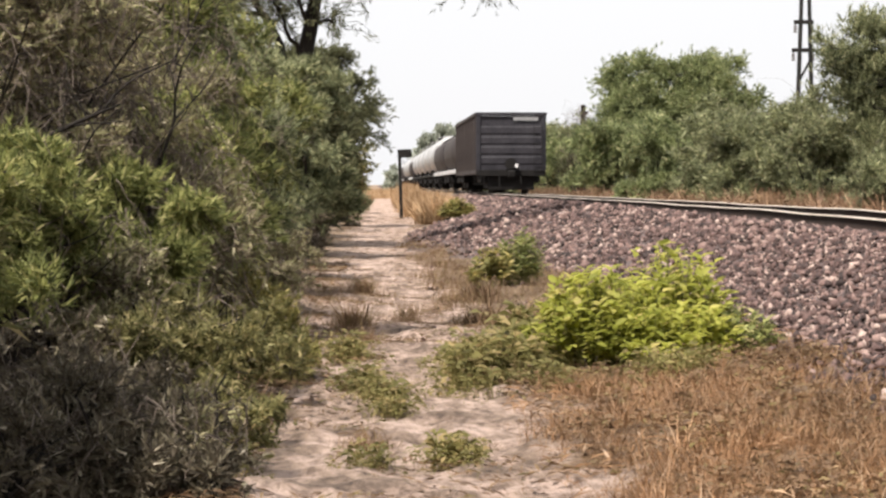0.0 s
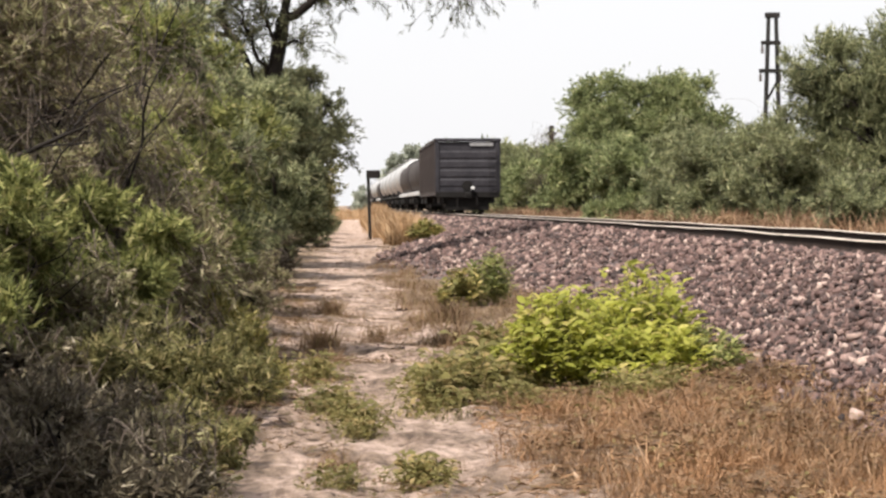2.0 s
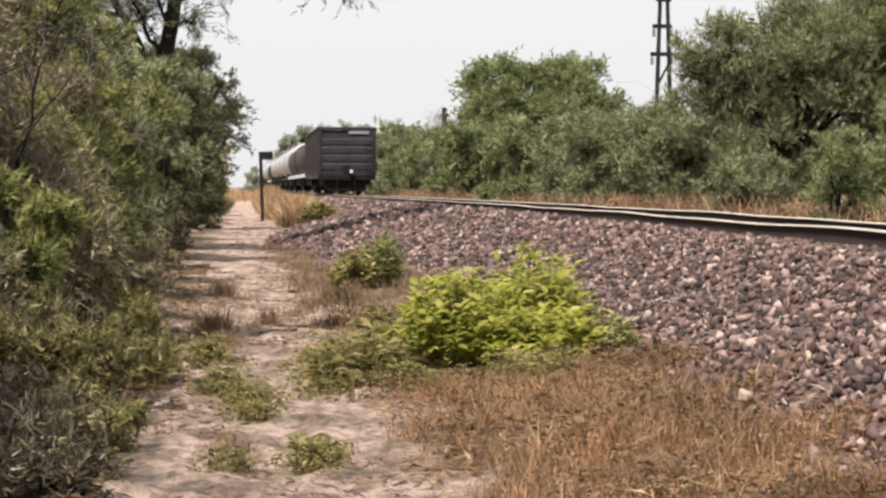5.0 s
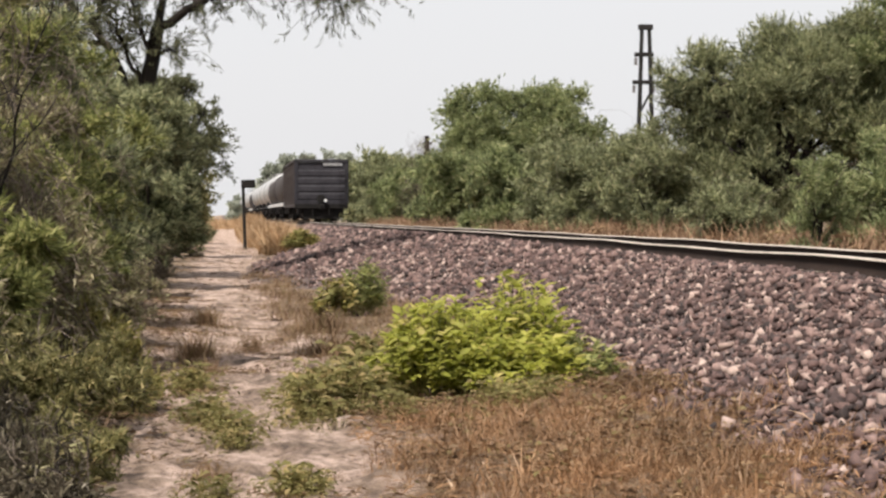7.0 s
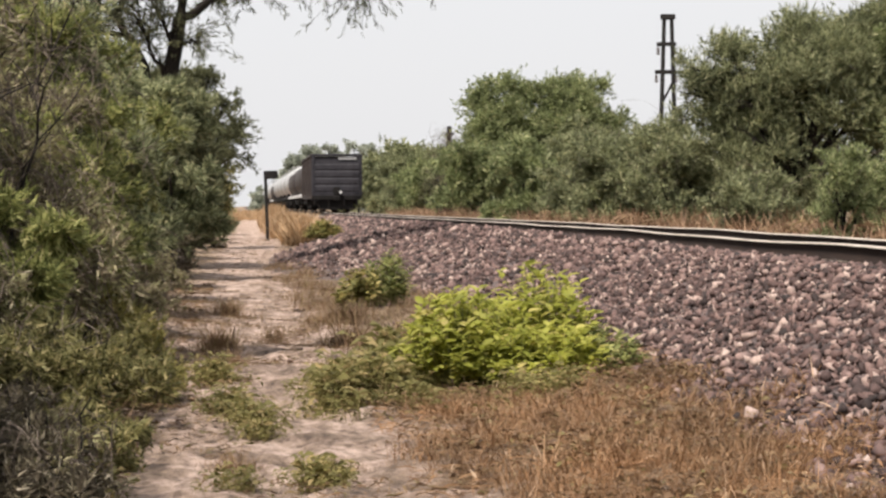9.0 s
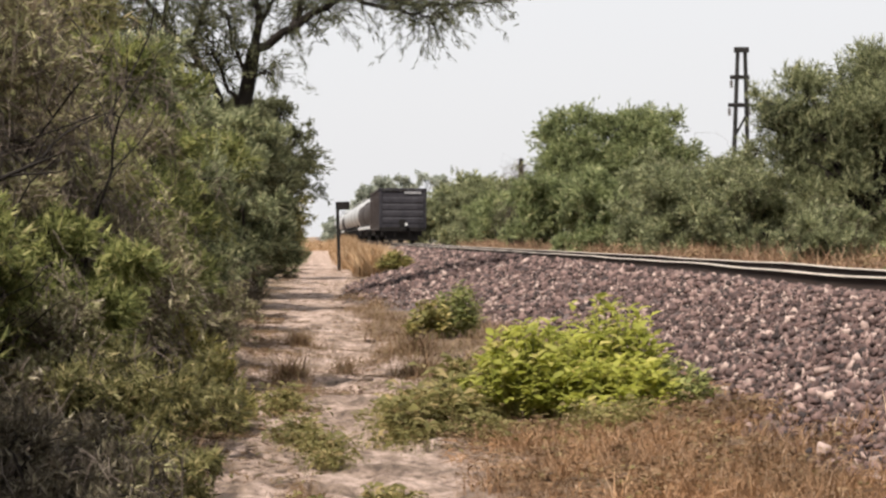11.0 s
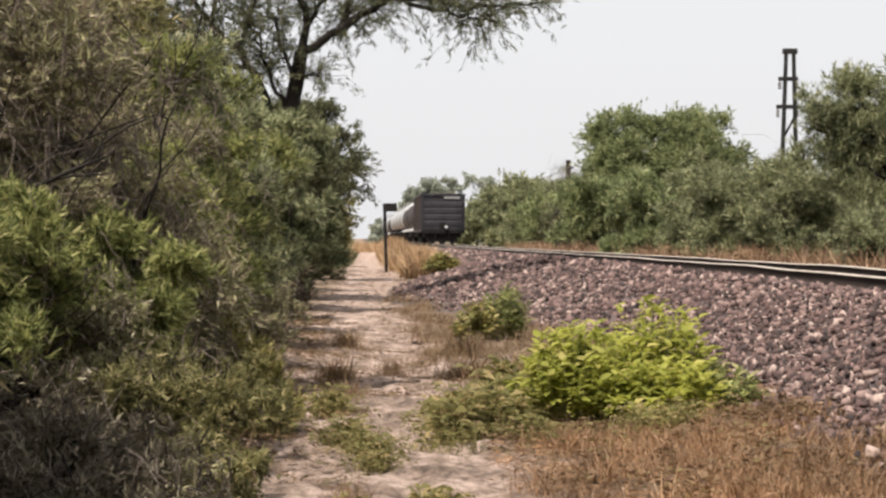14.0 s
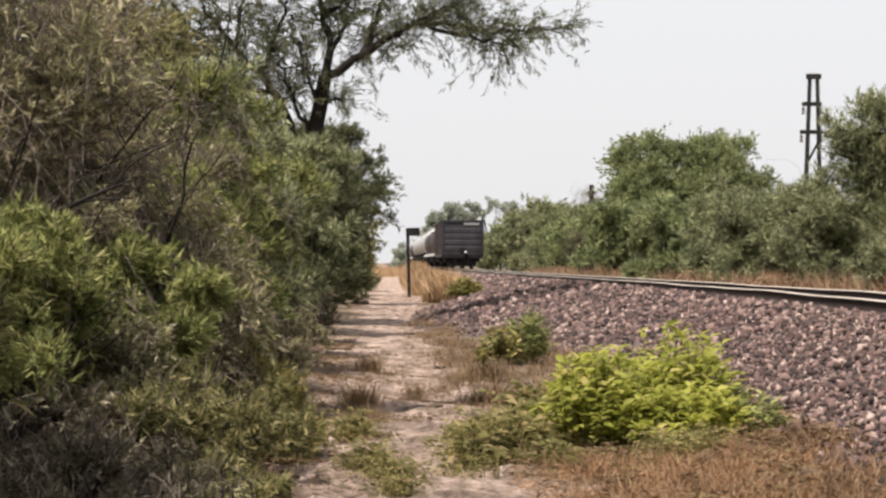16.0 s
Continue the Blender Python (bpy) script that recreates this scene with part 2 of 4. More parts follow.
def spray(leaflets, length, width, spread, r):
    """A small shoot: leaflets either side of a stalk, slightly folded and drooping."""
    v, f = [], []
    for i in range(leaflets):
        s = (i + 0.5) / leaflets
        side = 1 if i % 2 else -1
        base = np.array([(s - 0.5) * spread, 0.0, -0.25 * spread * (s - 0.4) ** 2])
        d = np.array([0.45, side * 1.0, r.uniform(-0.3, 0.35)]); d /= np.linalg.norm(d)
        w = np.cross(d, (0, 0, 1)); w /= np.linalg.norm(w)
        k = len(v)
        v += [base, base + d * length * 0.45 + w * width + (0, 0, width * 0.4), base + d * length, base + d * length * 0.45 - w * width + (0, 0, width * 0.4)]
        f.append((k, k + 1, k + 2, k + 3))
    return np.array(v), np.array(f)


FEATHER = spray(6, 0.50, 0.10, 1.0, rng)
FINE = spray(8, 0.34, 0.05, 1.1, rng)
CLUMP = spray(4, 0.60, 0.20, 0.9, rng)


def wisp(strands, r, width=0.085):
    """A feathery shoot: narrow drooping strands that fan out along one way."""
    v, f = [], []
    for i in range(strands):
        d = np.array([1.0, r.uniform(-.75, .75), r.uniform(-.45, .45)]); d /= np.linalg.norm(d)
        w = np.cross(d, r.normal(size=3)); w /= np.linalg.norm(w)
        base = np.array([-.45 + .6 * i / strands, r.uniform(-.08, .08), r.uniform(-.08, .08)])
        length = r.uniform(.5, .95)
        k = len(v)
        v += [base + w * width, base - w * width * .8 + d * length * .15, base + d * length - (0, 0, .08)]
        f.append((k, k + 1, k + 2))
    return np.array(v), np.array(f)


WISP = wisp(5, np.random.default_rng(3))
WISP_FINE = wisp(5, np.random.default_rng(4), .06)
THIN = (np.array([(-.012, 0, 0), (.012, 0, 0), (.012, .12, .5), (-.012, .12, .5), (.003, .42, .92), (-.003, .42, .92)]), np.array([(0, 1, 2, 3), (3, 2, 4, 5)]))
BLADE = (np.array([(-.03, 0, 0), (.03, 0, 0), (.024, .10, .55), (-.024, .10, .55), (.004, .34, 1.0), (-.004, .34, 1.0)]), np.array([(0, 1, 2, 3), (3, 2, 4, 5)]))
HERB = (np.array([(-.012, 0, 0), (.012, 0, 0), (.010, .06, .8), (-.010, .06, .8), (0, .06, .8), (.16, .10, .92), (.30, .05, .85), (.14, .0, .84),
                  (0, .05, .6), (-.17, .02, .72), (-.32, .10, .66), (-.15, .12, .62), (0, .06, .8), (.05, .22, .95), (.0, .36, .92), (-.06, .2, .9)]),
        np.array([(0, 1, 2, 3), (4, 5, 6, 7), (8, 9, 10, 11), (12, 13, 14, 15)]))


class Tubes:
    """Tapered, crooked stems gathered in one mesh."""

    def __init__(self, sides=5):
        self.v, self.f, self.sides = [], [], sides

    def add(self, points, radii):
        p = np.asarray(points, dtype=float)
        k, n0 = self.sides, len(self.v)
        for i in range(len(p)):
            d = p[min(i + 1, len(p) - 1)] - p[max(i - 1, 0)]
            d /= np.linalg.norm(d) + 1e-9
            a = np.cross(d, (0.31, 0.95, 0.07)); a /= np.linalg.norm(a) + 1e-9
            b = np.cross(d, a)
            for j in range(k):
                w = 2 * math.pi * j / k
                self.v.append(p[i] + radii[i] * (a * math.cos(w) + b * math.sin(w)))
        for i in range(len(p) - 1):
            for j in range(k):
                self.f.append((n0 + i * k + j, n0 + i * k + (j + 1) % k, n0 + (i + 1) * k + (j + 1) % k, n0 + (i + 1) * k + j))

    def limb(self, a, b, r0, r1, r, bend=0.12, steps=5):
        a, b = np.asarray(a, float), np.asarray(b, float)
        s = np.linspace(0, 1, steps + 1)
        length = np.linalg.norm(b - a)
        w1, w2 = r.normal(size=3), r.normal(size=3)
        off = (np.sin(s * math.pi)[:, None] * w1 + 0.7 * np.sin(2 * s * math.pi)[:, None] * w2) * bend * length * 0.5
        off += r.normal(size=(steps + 1, 3)) * bend * length * 0.05
        off[0] = off[-1] = 0
        rise = np.array([0, 0, 1.0]) * bend * length
        p = a + (b - a) * s[:, None] + off + rise * (np.sin(s * math.pi))[:, None]
        self.add(p, r0 + (r1 - r0) * s)
        return p

    def mesh(self, name, mat):
        return mesh_of(name, self.v, self.f, mat, smooth=True)


# ---- the lie of the land ----
def heading(y):
    """Slant of the railway against the path, as it bends gently left."""
    return np.interp(y, (-50, 18, 60, 88, 104), (0.05, 0.03, -0.03, -0.03, -0.0055))


_ys = np.arange(-200, 4200, 1.0)
_xs = np.cumsum(heading(_ys)) * 1.0
_xs += 6.62 - np.interp(18, _ys, _xs)


def track_x(y):
    return np.interp(y, _ys, _xs)


RAIL_Z, TIE_Z, BED_Z, HALF_GAUGE = 1.19, 1.03, 1.0, 0.7525


def land_z(x, y):
    """Height of the bare ground: path level, a low bank beside the line, a shelf beyond it."""
    s = x - track_x(y)
    z = np.interp(s, (-9, -6.2, -4.6, -3.0, 3.2, 5, 9, 40), (0.05, 0.0, 0.06, 0.22, 0.55, 0.6, 0.75, 0.9))
    return z + 0.03 * np.sin(x * 1.7 + y * 0.6) * np.cos(y * 0.9 - x * 0.5) + 0.02 * np.sin(y * 2.3 + x * 3.1)


def bank_spread(y):
    """How much wider the bank's left slope lies than beside the near bushes."""
    return np.interp(y, (28, 50, 62, 75, 90), (1.0, 2.3, 2.2, 1.4, 1.05))


def bed_z(s, y=0.0):
    s = np.where(s < -1.5, -1.5 + (s + 1.5) / bank_spread(y), s)
    return np.interp(s, (-4.3, -3.3, -1.45, -.86, -.80, 1.5, 3.3), (-.35, 0.12, BED_Z, BED_Z - 0.01, BED_Z - 0.02, BED_Z - 0.02, 0.35))


def graded(lo, hi, near, far, step, grow=1.18):
    """Grid lines that are close together near the viewer and wide apart far off."""
    mid = list(np.arange(near, far + step, step))
    s, out = step, mid[:]
    x = mid[-1]
    while x < hi:
        s *= grow; x += s; out.append(min(x, hi))
    s, x = step, mid[0]
    while x > lo:
        s *= grow; x -= s; out.insert(0, max(x, lo))
    return np.array(out)


def grid_mesh(name, X, Y, Z, mat):
    a, b = X.shape
    i = np.arange(a * b).reshape(a, b)
    f = np.stack([i[:-1, :-1], i[:-1, 1:], i[1:, 1:], i[1:, :-1]], -1).reshape(-1, 4)
    return mesh_of(name, np.stack([X, Y, Z], -1).reshape(-1, 3), f, mat, smooth=True)


gx, gy = graded(-3500, 3500, -3, 4.5, 0.065, 1.12), graded(-1500, 4500, 9, 30, 0.085, 1.035)
GX, GY = np.meshgrid(gx, gy)
GZ = land_z(GX, GY)
near = np.clip(1 - np.abs(GY - 20) / 60, 0, 1)
hump = np.array([noise.noise(Vector((x * 1.6, y * 1.1, 3.0))) for x, y in zip(GX.ravel(), GY.ravel())]).reshape(GX.shape)
fine_hump = np.array([noise.noise(Vector((x * 5.0, y * 4.0, 9.0))) for x, y in zip(GX.ravel(), GY.ravel())]).reshape(GX.shape)
clod = np.array([noise.noise(Vector((x * 9.0, y * 7.0, 4.0))) for x, y in zip(GX.ravel(), GY.ravel())]).reshape(GX.shape)
ripple = np.array([noise.noise(Vector((x * 1.3 + .8 * y, y * 5.2, 6.0))) for x, y in zip(GX.ravel(), GY.ravel())]).reshape(GX.shape)
GZ = GZ + near * (0.068 * ripple + 0.05 * hump + 0.045 * fine_hump - 0.035 * np.abs(clod))
ground = tagged(new("ground", grid_mesh("ground", GX, GY, GZ, GROUND)), "pale sandy ground with a trodden footpath", "ground", kind="structure")


def floor_z(x, y):
    return land_z(np.asarray(x, float), np.asarray(y, float))


# ---- railway ----
def ballast_bed():
    y, s = graded(-120, 1500, 8, 110, 0.5, 1.15), np.linspace(-6.6, 3.6, 58)
    S, Y = np.meshgrid(s, y)
    X = track_x(Y) + S
    Z = bed_z(S, Y) + 0.02 * np.sin(Y * 3 + S * 5) * np.cos(Y * 1.3)
    return tagged(new("ballast_bed", grid_mesh("ballast_bed", X, Y, Z, BED)), "bank of pinkish grey crushed rock ballast", "ballast", kind="structure")


bed = ballast_bed()


def dip(y):
    """Slight sag and rise of worn track."""
    return (.016 * math.sin(y * .42) + .010 * math.sin(y * .97 + 1.0)) * float(np.clip(1 - y / 75, 0, 1))


def rail_profile():
    return [(-.07, 0), (-.07, .012), (-.012, .03), (-.012, .125), (-.036, .135), (-.036, .148), (-.028, .165), (.028, .165), (.036, .148), (.036, .135), (.012, .125), (.012, .03), (.07, .012), (.07, 0)]


def railway():
    root = tagged(new("railway_track"), "single railway track with rusty rails on ballast", "railway track")
    prof = rail_profile()
    y = graded(-100, 1400, 8, 130, 1.0, 1.12)
    k = len(prof)
    for side in (-1, 1):
        v, f, idx = [], [], []
        for q in y:
            for a, b in prof:
                v.append((track_x(q) + side * HALF_GAUGE + a, q, TIE_Z - 0.005 + b + dip(q)))
        for i in range(len(y) - 1):
            for j in range(k):
                f.append((i * k + j, i * k + (j + 1) % k, (i + 1) * k + (j + 1) % k, (i + 1) * k + j))
                idx.append(1 if 5 <= j <= 7 else 0)
        part("rail", mesh_of("rail", v, f, [RAIL_SIDE, RAIL_TOP], idx), None, root, "rusty steel rail with a worn bright head")
    bm = box(bmesh.new(), -1.3, 1.3, -0.11, 0.11, TIE_Z - 0.16, TIE_Z - 0.006, 0.015)
    me = bpy.data.meshes.new("sleeper")
    bm.to_mesh(me); bm.free(); me.materials.append(SLEEPER)
    for i in range(230):
        q = 10 + i * 0.62
        ob = part("sleeper", me, None, root)
        ob.matrix_basis = pose(track_x(q), q, rng.uniform(-.006, .0), 0, 0, -math.degrees(heading(q)) + rng.normal() * 0.5)
    return root


railway()

# ---- rolling stock: origin at the rear coupler face, on the rail tops, x right, y ahead ----


def bogie(parent, y):
    b = part("bogie", box(bmesh.new(), -1.04, -0.90, -1.25, 1.25, 0.22, 0.80, 0.06), UNDER, parent, "black cast steel bogie")
    b.location = (0, y, 0)
    bm = bmesh.new()
    box(bm, 0.90, 1.04, -1.25, 1.25, 0.22, 0.80, 0.06)
    part("side_frame", bm, UNDER, b)
    part("bolster", box(bmesh.new(), -1.1, 1.1, -0.2, 0.2, 0.45, 0.85, 0.04), UNDER, b)
    for yy in (-0.88, 0.88):
        bm = bmesh.new()
        for s in (-1, 1):
            rod(bm, (s * 0.70, 0, 0), (s * 0.83, 0, 0), 0.43, seg=28)
            rod(bm, (s * 0.83, 0, 0), (s * 0.87, 0, 0), 0.17, seg=16)
            rod(bm, (s * 0.665, 0, 0), (s * 0.70, 0, 0), 0.455, seg=28)
        rod(bm, (-1.0, 0, 0), (1.0, 0, 0), 0.075)
        for s in (-1, 1):
            for k in range(3):
                a = k * 2.094
                rod(bm, (s * 0.84, 0.26 * math.cos(a), 0.26 * math.sin(a)), (s * 0.845, 0.26 * math.cos(a), 0.26 * math.sin(a)), 0.05, seg=8)
        w = part("wheelset", bm, WHEEL, b, "worn steel wheels on an axle")
        w.location = (0, yy, 0.43)
    # solid black blocks for brake gear, sized to fill the shade under the wagon
    part("brake_rigging", box(bmesh.new(), -.62, .62, -1.2, 1.2, .22, .84, .05), UNDER, b)
    for yy in (-1.32, 1.32):
        part("brake_beam", box(bmesh.new(), -1.05, 1.05, yy - .06, yy + .06, .16, .86, .03), UNDER, b)
    return b


def running_gear(root, length):
    for y in (2.1, length - 2.1):
        bogie(root, y)
    for y, d in ((0.0, 1), (length, -1)):
        bm = bmesh.new()
        box(bm, -0.10, 0.10, y - 0.02 if d > 0 else y - 0.9, y + 0.9 if d > 0 else y + 0.02, 0.78, 0.98, 0.03)
        box(bm, -0.19, 0.17, y - 0.02 if d > 0 else y - 0.26, y + 0.26 if d > 0 else y + 0.02, 0.72, 1.04, 0.06)
        part("coupler", bm, UNDER, root, "black knuckle coupler")
    # black boxes below the floor that stand in for the shade there
    for y in (.8, length - 4.0):
        part("underframe", box(bmesh.new(), -1.32, 1.32, y, y + 3.2, .50, .86, .03), UNDER, root)
    part("centre_sill", box(bmesh.new(), -0.30, 0.30, 0.6, length - 0.6, 0.75, 1.12, 0.02), UNDER, root)


def gondola(length=20.0, width=3.12, floor=1.08, top=3.62, deep_ribs=True, name="gondola_wagon", label=""):
    root = tagged(new(name), label, "wagon", group="wagons of the train")
    h, y0, y1 = width / 2, 0.55, length - 0.55
    running_gear(root, length)
    part("floor", box(bmesh.new(), -h + .09, h - .09, y0 + .06, y1 - .06, floor, floor + .14), UNDER, root)
    for s in (-1, 1):
        side = part("side_wall", box(bmesh.new(), *sorted((s * (h - .10), s * (h - .06))), y0, y1, floor, top - .02), PAINT_SIDE, root, "brownish black ribbed side wall")
        n = 15
        bm0 = box(bmesh.new(), *sorted((s * (h - .06), s * (h + .03))), -0.065, 0.065, floor - .05, top - .14, .015)
        me = bpy.data.meshes.new("side_post"); bm0.to_mesh(me); bm0.free(); me.materials.append(PAINT_SIDE)
        for i in range(n):
            ob = part("side_post", me, None, side)
            ob.location = (0, y0 + .12 + (y1 - y0 - .24) * i / (n - 1), 0)
        part("top_rail", box(bmesh.new(), *sorted((s * (h - .13), s * (h + .05))), y0 - .04, y1 + .04, top - .14, top, .02), PAINT_SIDE, root)
        part("side_sill", box(bmesh.new(), *sorted((s * (h - .12), s * (h + .0))), y0, y1, floor - .22, floor - .004, .02), PAINT_SIDE, root)
    for e, yy, d in ((0, y0, -1), (1, y1, 1)):
        end = part("end_wall", box(bmesh.new(), -h + .105, h - .105, *sorted((yy, yy - d * .05)), floor - .02, top - .16), PAINT, root, "dark grey end wall with horizontal ribs")
        for i, z in enumerate((1.48, 1.93, 2.38, 2.83)):
            bm = bmesh.new()
            # a pressed rib with sloping faces
            a, b = yy, yy + d * .028
            v = [bm.verts.new(c) for x in (-h + .2, h - .2) for c in ((x, a, z - .19), (x, b, z - .13), (x, b, z + .12), (x, a, z + .19))]
            for q in ((0, 1, 5, 4), (1, 2, 6, 5), (2, 3, 7, 6), (0, 3, 2, 1), (4, 5, 6, 7)):
                bm.faces.new([v[k] for k in q])
            bmesh.ops.recalc_face_normals(bm, faces=bm.faces)
            part("end_rib", bm, PAINT_RIB, end)
        part("end_top_rail", box(bmesh.new(), -h + .0, h - .0, *sorted((yy + d * .10, yy - d * .08)), top - .15, top + .005, .02), PAINT, end)
        part("end_sill", box(bmesh.new(), -h + .02, h - .02, *sorted((yy + d * .06, yy - d * .10)), floor - .30, floor - .03, .02), UNDER, end)
        for s in (-1, 1):
            part("corner_post", box(bmesh.new(), *sorted((s * (h - .20), s * (h + .01))), *sorted((yy + d * .07, yy - d * .06)), floor - .06, top - .152, .02), PAINT, end)
        if e == 0:
            part("stencil_panel", box(bmesh.new(), 0.10, 1.22, yy - .062, yy - .052, top - .36, top - .20), PALE, end, "pale worn lettering panel")
            bm = bmesh.new()
            for k in range(6):
                box(bm, 1.02, 1.40, yy - .16, yy - .14, floor + .05 + k * .36, floor + .075 + k * .36)
            for x in (1.02, 1.39):
                box(bm, x, x + .02, yy - .165, yy - .145, floor - .02, floor + 2.0)
            part("ladder", bm, UNDER, end)
            bm = rod(bmesh.new(), (-.02, yy - .10, 1.33), (-.02, yy - .26, 1.33), .26, seg=20)
            part("hand_brake", bm, UNDER, end, "black round hand brake housing")
            bm = bmesh.new()
            box(bm, .12, .34, yy - .30, yy - .12, 1.16, 1.34, .02)
            part("tail_marker", bm, UNDER, root, "tail marker box with a pale reflector")
            part("reflector", rod(bmesh.new(), (.23, yy - .335, 1.25), (.23, yy - .31, 1.25), .085, seg=20), GLASSY, root, "pale round reflector")
            bm = bmesh.new()
            rod(bm, (.42, yy - .1, .95), (.46, yy - .14, .42), .035)
            part("brake_hose", bm, UNDER, root)
            part("uncoupling_rod", rod(bmesh.new(), (-.5, yy - .06, .80), (-.5, yy - .06, .30), .03), UNDER, root)
            for s in (-1, 1):
                bm = bmesh.new()
                x = s * (h - .14)
                box(bm, x - .22, x + .22, yy - .05, yy + .22, .40, .44)
                box(bm, x - .22, x - .19, yy - .05, yy, .44, .80)
                box(bm, x + .19, x + .22, yy - .05, yy, .44, .80)
                part("step", bm, UNDER, root)
    return root


def tank_wagon(length=17.0, radius=1.48, paint=None, label=""):
    root = tagged(new("tank_wagon"), label, "wagon", group="wagons of the train")
    running_gear(root, length)
    n, v = 36, []
    prof = [(0.75, .0), (0.78, .55), (0.92, 1.0), (1.15, 1.28), (1.45, radius)]
    prof += [(length - a, r) for a, r in reversed(prof)]
    zc = 2.55
    for y, r in prof:
        for j in range(n):
            w = 2 * math.pi * j / n
            v.append((r * math.sin(w), y, zc + r * math.cos(w)))
    f = [(i * n + j, i * n + (j + 1) % n, (i + 1) * n + (j + 1) % n, (i + 1) * n + j) for i in range(len(prof) - 1) for j in range(n)]
    tank = part("tank_shell", mesh_of("tank_shell", v, f, paint, smooth=True), None, root, "smooth rounded tank shell")
    bm = rod(bmesh.new(), (0, length / 2, zc + radius - .06), (0, length / 2, zc + radius + .14), .55, seg=24)
    box(bm, -1.0, 1.0, length / 2 - 1.2, length / 2 + 1.2, zc + radius - .03, zc + radius + .02)
    part("dome", bm, paint, tank)
    for x in (-1, 1):
        bm = rod(bmesh.new(), (x, length / 2 - 1.2, zc + radius + .35), (x, length / 2 + 1.2, zc + radius + .35), .025, seg=6)
        for y in (length / 2 - 1.2, length / 2 + 1.2):
            rod(bm, (x, y, zc + radius - .02), (x, y, zc + radius + .36), .025, seg=6)
        part("guard_rail", bm, UNDER, tank)
    for y in (2.1, length - 2.1):
        part("saddle", box(bmesh.new(), -1.2, 1.2, y - .35, y + .35, .95, 1.75, .03), UNDER, root)
    for y in (0.45, length - 0.45):
        part("end_platform", box(bmesh.new(), -1.45, 1.45, y - .4, y + .4, 1.08, 1.2, .02), GLASSY if y < 1 else UNDER, root)
    bm = bmesh.new()
    for s in (-1, 1):
        box(bm, s * 1.42 - .04, s * 1.42 + .04, 0.2, length - .2, 1.0, 1.12)
    part("side_walkway", bm, UNDER, root)
    return root


def hopper_wagon(length, label):
    root = tagged(new("hopper_wagon"), label, "wagon", group="wagons of the train")
    running_gear(root, length)
    prof = [(1.02, 1.15), (1.36, 1.55), (1.53, 2.0), (1.56, 2.45), (1.48, 2.9), (1.28, 3.18), (.8, 3.34), (0, 3.38)]
    prof = prof + [(-a, b) for a, b in reversed(prof[:-1])]
    k, ys = len(prof), (.7, .78, length / 2, length - .78, length - .7)
    v = [(a * (.985 if i in (0, 4) else 1), y, b) for i, y in enumerate(ys) for a, b in prof]
    f = [(i * k + j, i * k + (j + 1) % k, (i + 1) * k + (j + 1) % k, (i + 1) * k + j) for i in range(len(ys) - 1) for j in range(k)]
    body = part("body", mesh_of("body", v, f, PAINT_SIDE, smooth=True), None, root, "dark round-sided hopper body")
    for y in (ys[0] + .02, ys[-1] - .02):
        bm = bmesh.new()
        loop = [bm.verts.new((a * .99, yy, b)) for yy in (y - .02, y + .02) for a, b in prof]
        bm.faces.new(loop[:k]); bm.faces.new(loop[k:][::-1])
        for j in range(k):
            bm.faces.new([loop[j], loop[(j + 1) % k], loop[k + (j + 1) % k], loop[k + j]])
        bmesh.ops.recalc_face_normals(bm, faces=bm.faces)
        part("end_plate", bm, PAINT, body)
    for s in (-1, 1):
        part("side_band", box(bmesh.new(), *sorted((s * 1.42, s * 1.58)), .75, length - .75, 1.00, 1.24, .02), PALE_BAND, root, "pale band along the side sill")
        part("hatch_walk", box(bmesh.new(), *sorted((s * .55, s * .95)), 1.2, length - 1.2, 3.42, 3.47), UNDER, body)
    for i in range(6):
        y = 2 + (length - 4) * i / 5
        part("hatch", box(bmesh.new(), -.38, .38, y - .5, y + .5, 3.36, 3.5, .03), PAINT_SIDE, body)
    for i in range(4):
        y = 4.2 + (length - 8.4) * i / 3
        bm = bmesh.new()
        q = [bm.verts.new(c) for c in ((-1.1, y - 1.3, 1.14), (1.1, y - 1.3, 1.14), (1.1, y + 1.3, 1.14), (-1.1, y + 1.3, 1.14), (-.4, y - .5, .38), (.4, y - .5, .38), (.4, y + .5, .38), (-.4, y + .5, .38))]
        for g in ((0, 1, 2, 3), (4, 7, 6, 5), (0, 4, 5, 1), (1, 5, 6, 2), (2, 6, 7, 3), (3, 7, 4, 0)):
            bm.faces.new([q[j] for j in g])
        part("discharge_chute", bm, UNDER, root)
    return root


# rear of the train along the line, second by second
TAIL = [(0.0, 90.0), (1.5, 96.0), (3.5, 102.5), (7.0, 117.5), (11.0, 134.0), (12.5, 139.5), (14.5, 146.0), (16.0, 151.0)]
_t = np.array([a for a, b in TAIL]); _d = np.array([b for a, b in TAIL])
_fit = np.polyfit(_t, _d, 3)


def tail_at(t):
    return float(np.polyval(_fit, t))


def wagon_pose(rear, length):
    """A wagon whose bogies both stand on the line."""
    a, b = rear + 2.1, rear + length - 2.1
    xa, xb = float(track_x(a)), float(track_x(b))
    turn = -math.degrees(math.atan2(xb - xa, b - a))
    k = math.radians(turn)
    return pose(xa + 2.1 * math.sin(k), a - 2.1 * math.cos(k), RAIL_Z, 0, 0, turn)


